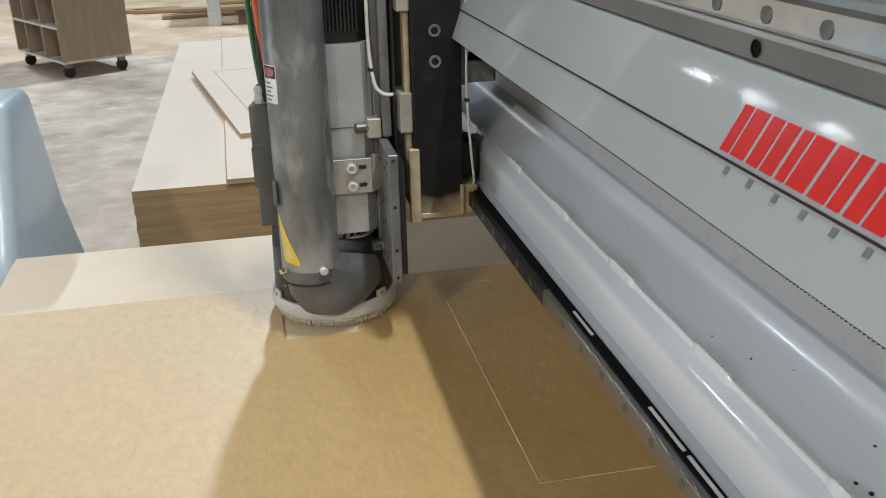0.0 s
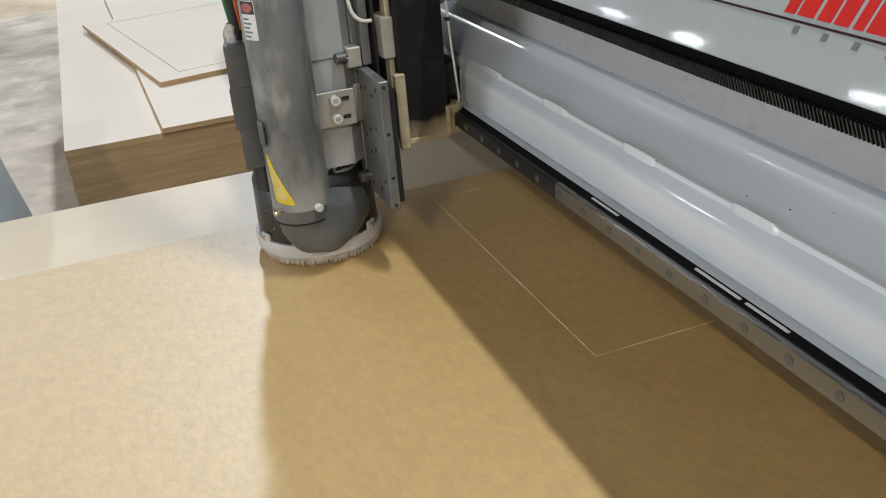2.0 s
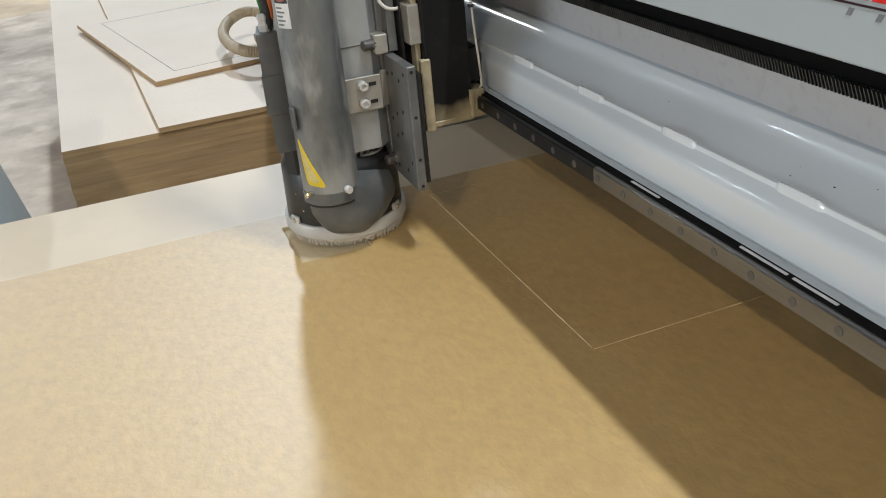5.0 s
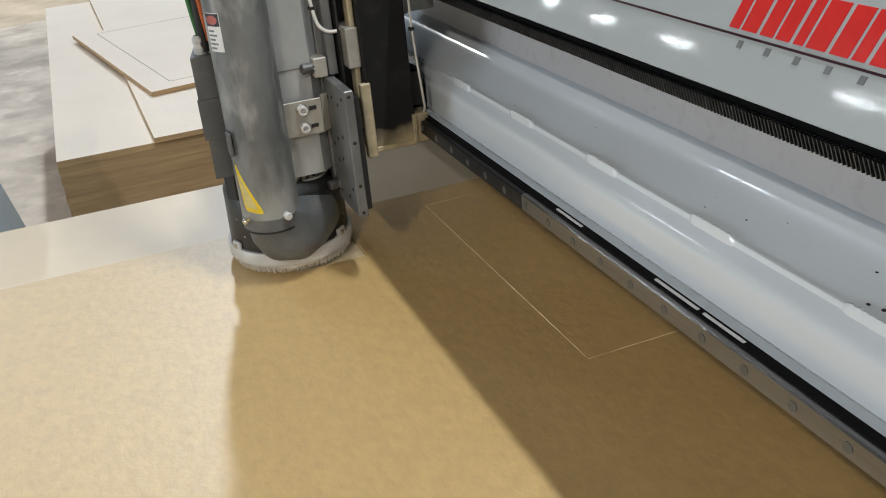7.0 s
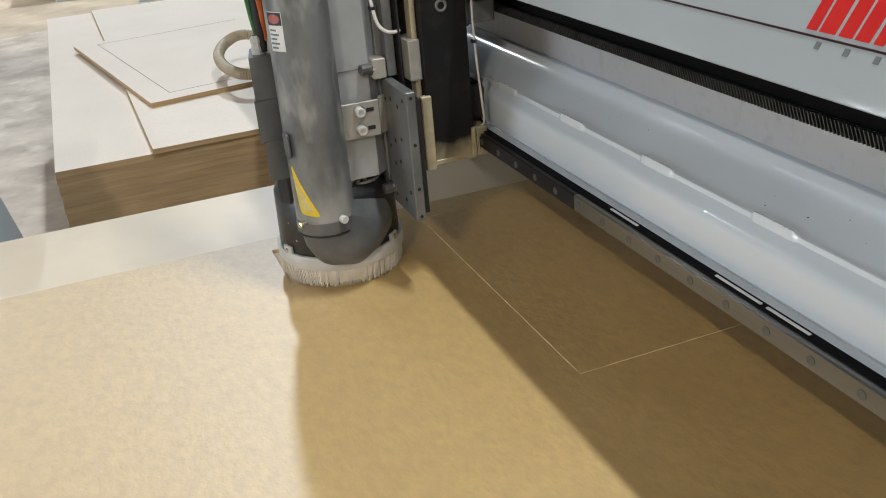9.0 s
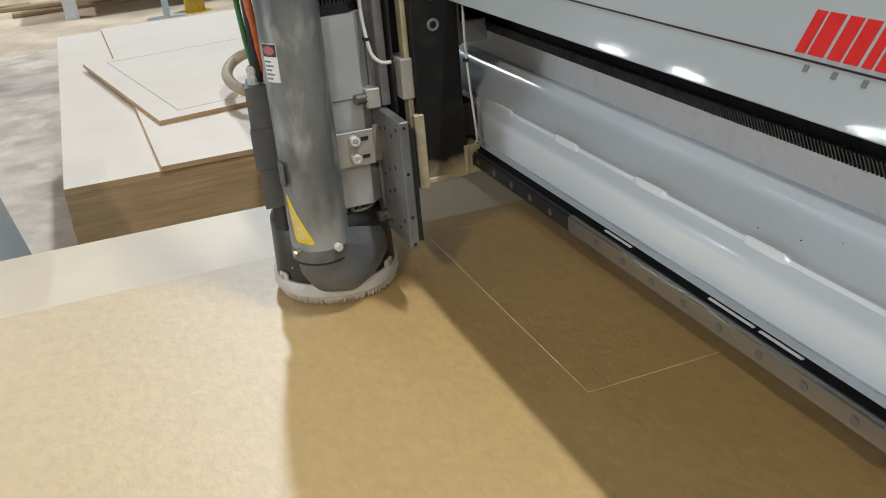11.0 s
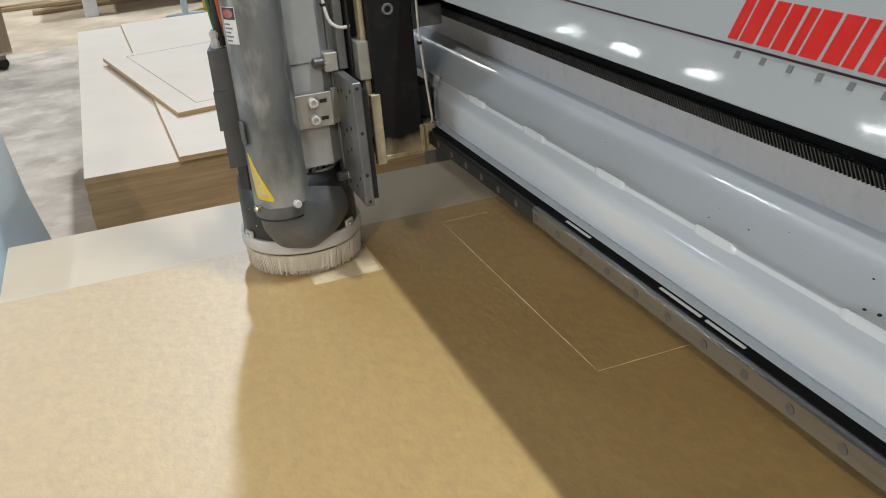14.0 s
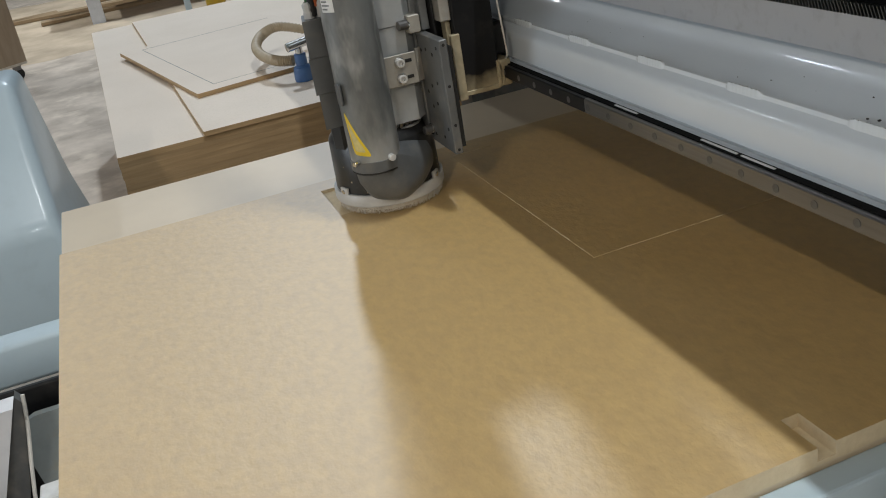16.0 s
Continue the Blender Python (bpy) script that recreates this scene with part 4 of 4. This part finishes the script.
# ---- board stack behind the table ----
def boards():
    rnd = random.Random(21)
    n, th = 34, 0.0195
    top = 0.6935
    for i in range(n):
        z1 = top - i * th
        dx, dy = (0, 0) if i == 0 else (rnd.uniform(-0.002, 0.002), rnd.uniform(-0.0015, 0.0015))
        b = box(-0.185 + dx, 1.035 + dx, 2.770 + dy, 5.60 + dy, z1 - th + 0.0001, z1, 0.0004, 1)
        o = part("fibreboard_sheet", b, M_BOARD if i == 0 else M_MDFEDGE)
        if i == 0:
            o.data.materials.append(M_MDFEDGE)
            for f in o.data.polygons:
                f.material_index = 0 if f.normal.z > 0.9 else 1
        tagged(o, "plain raw fibreboard panel lying in a stack" if i else "top pale fibreboard panel of the stack", "board", "stacked panels")
    for x in (-0.15, 0.38, 0.9):
        o = part("pallet_bearer", box(x, x + 0.09, 2.80, 5.57, 0.0, top - n * th - 0.0005, 0.002), M_PALLET)
        tagged(o, "rough timber bearer under the board stack", "bearer", "bearers")

    def top_face(o):
        o.data.materials.append(M_MDFEDGE)
        for f in o.data.polygons:
            f.material_index = 0 if f.normal.z > 0.9 else 1

    # a second sheet lying skewed on the stack
    b = box(0, 1.05, 0, 2.80, 0.694, 0.711, 0.0012, 1)
    b.transform(Matrix.Translation((0.099, 2.758, 0)) @ Matrix.Rotation(radians(0.95), 4, "Z"))
    o = part("fibreboard_sheet", b, M_BOARD)
    top_face(o)
    tagged(o, "pale fibreboard panel lying skewed on the stack", "board")
    # a scored offcut on top of that
    b = box(0, 0.80, 0, 1.28, 0.7115, 0.7285, 0.0012, 1)
    m = Matrix.Translation((0.146, 3.235, 0)) @ Matrix.Rotation(radians(9.8), 4, "Z")
    b.transform(m)
    o = part("fibreboard_sheet", b, M_BOARD)
    top_face(o)
    tagged(o, "pale fibreboard offcut with a scored frame on the stack", "board")
    for x0, x1, y0, y1 in ((0.093, 0.0955, 0.0915, 1.21), (0.093, 0.75, 0.0915, 0.094), (0.093, 0.75, 1.2075, 1.21)):
        b = box(x0, x1, y0, y1, 0.7282, 0.7290)
        b.transform(m)
        part("scored_line", b, M_GREYINK, o)


def air_hose():
    a = empty("vacuum_hose", (0.52, 3.13, 0.712))
    inv = Matrix.Translation((-0.52, -3.13, -0.712))

    def p(name, bm, mat, label="", **kw):
        bm.transform(inv)
        return part(name, bm, mat, a, label, **kw)

    pts = [(0.515, 3.15, 0.785), (0.46, 3.19, 0.79), (0.425, 3.30, 0.80), (0.43, 3.43, 0.815), (0.48, 3.55, 0.83), (0.56, 3.60, 0.84), (0.68, 3.60, 0.80), (0.8, 3.58, 0.755)]
    p("hose", sweep(pts, 0.0160, 14, 0.0045, 18), M_HOSE, "beige corrugated hose", smooth=True, angle=70)
    p("grip", lathe((0.535, 3.12, 0.712), [(0, 0), (0.036, 0), (0.038, 0.01), (0.034, 0.05), (0.022, 0.06), (0.022, 0.10), (0, 0.102)], 20), M_BLUE, "blue plastic foot", smooth=True)
    p("coupling", cyl((0.490, 3.115, 0.842), 0.017, 0.09, (1, 0.1, 0.12), 20, 0.003), M_CHROME, "bright metal coupling")
    p("stem", cyl((0.535, 3.12, 0.812), 0.014, 0.032, seg=16), M_CHROME)
    tagged(a, "beige corrugated hose with a blue fitting lying on the boards", "hose")


def machine_cover():
    c = empty("machine_cover", (-0.75, 2.0, 0))
    inv = Matrix.Translation((0.75, -2.0, 0))
    b = bmesh.new()
    lo = [(-1.3, 1.93), (-0.262, 1.93), (-0.238, 2.44), (-1.3, 2.44)]
    mid = [(-1.3, 1.94), (-0.328, 1.94), (-0.306, 2.43), (-1.3, 2.43)]
    hi = [(-1.25, 2.22), (-0.352, 2.22), (-0.338, 2.42), (-1.25, 2.42)]
    rings = [[b.verts.new((x, y, z)) for x, y in q] for q, z in ((lo, 0.46), (mid, 0.80), (hi, 1.10))]
    for r0, r1 in zip(rings, rings[1:]):
        for k in range(4):
            b.faces.new((r0[k], r0[(k + 1) % 4], r1[(k + 1) % 4], r1[k]))
    b.faces.new(rings[0][::-1])
    b.faces.new(rings[-1])
    bmesh.ops.bevel(b, geom=b.edges[:], offset=0.03, segments=5, affect="EDGES", profile=0.5)
    b.transform(inv)
    part("shell", b, M_COVER, c, smooth=True, angle=50)
    for x, y in ((-1.2, 2.0), (-1.2, 2.32), (-0.42, 2.32)):
        b = box(x, x + 0.08, y, y + 0.08, 0, 0.459, 0.004)
        b.transform(inv)
        part("leg", b, M_PLATE, c)
    b = cyl((-0.60, 2.42, 0.66), 0.004, 0.003, (0, -1, 0), 10)
    b.transform(inv)
    part("screw", b, M_STEEL, c)
    tagged(c, "pale blue painted machine cover beside the router table", "machine cover")


def side_arm():
    a = empty("side_arm", (-0.6, 1.2, 0))
    inv = Matrix.Translation((0.6, -1.2, 0))

    def p(name, bm, mat, label="", **kw):
        bm.transform(inv)
        return part(name, bm, mat, a, label, **kw)

    p("arm", box(-1.1, -0.3155, 1.40, 1.465, 0.694, 0.778, 0.010, 3), M_COVER, "pale painted square tube", smooth=True)
    p("post", box(-0.68, -0.53, 1.05, 1.2, 0.0, 0.64, 0.01, 3), M_WHITELEG, smooth=True)
    p("post", box(-0.46, -0.36, 1.0, 1.12, 0.0, 0.42, 0.01, 3), M_ALU, smooth=True)
    p("base_tray", box(-0.80, -0.335, 0.55, 1.385, 0.0, 0.16, 0.01), M_PLATE, "dark grey base tray")
    p("side_panel", box(-0.66, -0.335, 1.330, 1.345, 0.1605, 0.722, 0.004), M_DARKSTEEL, "dark steel back panel")
    p("gusset", prism([(-0.430, 0.676), (-0.409, 0.685), (-0.336, 0.685), (-0.336, 0.480), (-0.395, 0.480), (-0.435, 0.535), (-0.445, 0.620)], 1.290, 1.305), M_SIDERAIL, "grey steel gusset")
    p("splayed_leg", prism([(-0.60, 0.755), (-0.418, 0.755), (-0.500, 0.550), (-0.600, 0.300), (-0.680, 0.0), (-0.80, 0.0)], 1.205, 1.250), M_WHITELEG, "pale painted splayed leg")
    p("leg_flange", prism([(-0.419, 0.752), (-0.408, 0.735), (-0.455, 0.560), (-0.555, 0.300), (-0.640, 0.0), (-0.680, 0.0), (-0.600, 0.300), (-0.500, 0.550)], 1.2505, 1.275), M_PLATE)
    p("cable", sweep([(-0.404, 1.245, 0.755), (-0.413, 1.235, 0.70), (-0.430, 1.20, 0.62), (-0.440, 1.18, 0.55), (-0.46, 1.15, 0.3), (-0.47, 1.14, 0.02)], 0.0035, 8), M_WHITECABLE, smooth=True)
    p("latch", box(-0.425, -0.385, 1.150, 1.200, 0.545, 0.603, 0.004), M_WHITE, "white plastic latch")
    p("latch_bar", box(-0.384, -0.320, 1.160, 1.185, 0.560, 0.590, 0.002), M_PLATE)
    tagged(a, "pale grey-blue painted side arm with posts beside the table", "machine arm")


def rolling_cart():
    c = empty("rolling_cart")
    L, D, H = 1.05, 0.62, 1.15

    def p(name, bm, mat, label="", par=None):
        return part(name, bm, mat, par or c, label)

    t = 0.02
    p("base_shelf", box(0, L, 0, D, 0.13, 0.13 + t), M_PLYEDGE)
    p("end_panel", box(L - t, L, 0, D, 0.1505, H), M_PLY, "grey-brown plywood end panel")
    p("end_panel", box(0, t, 0, D, 0.1505, H), M_PLY)
    p("back_panel", box(t, L - t, D - t, D, 0.1505, H), M_PLY)
    for x in (L * 0.27, L * 0.63):
        p("divider", box(x, x + t, 0.0, D - t, 0.1505, H), M_PLY)
    for z in (0.42, 0.72, 1.0):
        for x0, x1 in ((t, L * 0.27), (L * 0.27 + t, L * 0.63), (L * 0.63 + t, L - t)):
            p("shelf", box(x0, x1, -0.003, D - t, z, z + t), M_PLYEDGE)
    p("top", box(0, L, 0, D, H, H + t), M_PLY)
    for x, y in ((0.08, 0.07), (L - 0.08, 0.07), (0.08, D - 0.07), (L - 0.08, D - 0.07)):
        k = p("caster", box(x - 0.025, x + 0.025, y - 0.03, y + 0.03, 0.085, 0.1295, 0.004), M_STEEL)
        p("wheel", cyl((x - 0.018, y, 0.05), 0.05, 0.036, (1, 0, 0), 20, 0.006), M_RUBBER, par=k)
    c.matrix_basis = Matrix.Translation((-1.90, 9.25, 0)) @ Matrix.Rotation(radians(-58.8), 4, "Z")
    tagged(c, "plywood pigeonhole cart on black casters", "cart")


def far_bench():
    b = empty("work_bench", (0.6, 11.2, 0))
    part("leg", box(-0.82, -0.67, -0.1, 0.05, 0, 0.85, 0.008), M_WHITELEG, b)
    part("leg", box(1.9, 2.05, -0.1, 0.05, 0, 0.85, 0.008), M_WHITELEG, b)
    part("bench_top", box(-1.0, 2.2, -0.2, 0.9, 0.851, 0.92, 0.006), M_PLY, b)
    tagged(b, "far work bench with white painted legs", "work bench")
    p = empty("blue_stand", (0.80, 10.36, 0))
    part("post", box(-0.033, 0.033, -0.033, 0.033, 0, 1.3, 0.004), M_COVER, p)
    part("foot", box(-0.2, 0.2, -0.05, 0.05, 0, 0.02), M_COVER, p)
    tagged(p, "pale blue steel stand on the floor", "stand")
    p = empty("yellow_bollard", (1.12, 10.5, 0))
    part("post", cyl((0, 0, 0), 0.11, 1.0, seg=24, bevel=0.02), M_YPOST, p, smooth=True)
    part("base", cyl((0, 0, 0), 0.17, 0.012, seg=24), M_YPOST, p)
    tagged(p, "scuffed yellow steel bollard on the floor", "bollard")
    for i, (x, y, l, a) in enumerate(((0.3, 12.0, 2.2, 4), (0.1, 12.5, 2.6, -3), (-1.6, 12.6, 2.0, 8), (0.9, 13.2, 2.2, 2))):
        q = part("plank", box(-l / 2, l / 2, -0.09, 0.09, 0.0, 0.04, 0.003), M_PALLET)
        q.matrix_basis = Matrix.Translation((x, y, 0.012)) @ Matrix.Rotation(radians(a), 4, "Z")
        tagged(q, "rough brown plank lying on the sawdust", "plank", "loose planks")


hall()
# the added fill lamps get a housing like the others
for lx, ly, lz, k, tint in LAMPS:
    lamp_fixture(lx, ly, lz, 0.085 if lz < 6 else 0.215)
router_table()
GANTRY = gantry()
CARRIAGE = carriage()
HEAD, BRUSH = cutting_head()
boards()
air_hose()
machine_cover()
side_arm()
rolling_cart()
far_bench()

# ---- travel of the machine: seconds, gantry travel, carriage travel, head lift ----
TRAVEL = [
    (0.0, 0.0291, -0.0152, 0.0000),
    (0.5, 0.0282, -0.0948, 0.0000),
    (1.0, 0.0085, -0.0644, 0.0000),
    (1.5, -0.0000, -0.0000, 0.0000),
    (2.0, -0.0150, -0.0569, 0.0000),
    (2.5, -0.0347, -0.0976, 0.0000),
    (3.0, -0.0407, -0.0230, 0.0000),
    (3.5, -0.0392, -0.0044, 0.0266),
    (4.0, -0.0489, 0.0033, 0.0080),
    (4.3, -0.0460, 0.0057, 0.0000),
    (4.7, 0.0437, 0.0057, 0.0000),
    (5.2, 0.0471, -0.0575, 0.0000),
    (5.7, 0.0483, -0.1035, 0.0000),
    (6.3, -0.0403, -0.1046, 0.0000),
    (6.5, -0.0486, -0.1049, 0.0000),
    (7.0, -0.0500, -0.0376, 0.0000),
    (7.5, -0.0453, 0.0028, 0.0000),
    (8.0, 0.0376, 0.0043, 0.0000),
    (8.5, 0.0458, 0.0031, 0.0288),
    (9.0, 0.0370, -0.0946, 0.0174),
    (9.3, 0.0414, -0.0989, 0.0000),
    (9.7, 0.0391, -0.0460, 0.0000),
    (10.0, 0.0345, -0.0023, 0.0000),
    (10.3, 0.0287, -0.0345, 0.0000),
    (10.7, 0.0276, -0.0943, 0.0000),
    (11.1, 0.0138, -0.0690, 0.0000),
    (11.5, 0.0101, -0.0072, 0.0000),
    (12.0, -0.0153, -0.0231, 0.0000),
    (12.5, -0.0208, -0.0967, 0.0000),
    (13.0, -0.0411, -0.0590, 0.0000),
    (13.5, -0.0402, -0.0020, 0.0000),
    (14.0, -0.0505, 0.0049, 0.0281),
    (14.5, -0.0356, 0.0062, 0.0000),
    (15.0, 0.0462, 0.0052, 0.0000),
    (15.5, 0.0473, -0.0571, 0.0000),
    (16.0, 0.0485, -0.1039, 0.0000),
]


def motions():
    walk(GANTRY, [(t, pose(gx, 0, 0)) for t, gx, hy, hz in TRAVEL])
    walk(CARRIAGE, [(t, pose(gx, hy, 0)) for t, gx, hy, hz in TRAVEL])
    walk(HEAD, [(t, pose(gx, hy, hz)) for t, gx, hy, hz in TRAVEL])
    walk(BRUSH, [(t, pose(0, 0, -hz)) for t, gx, hy, hz in TRAVEL])


motions()
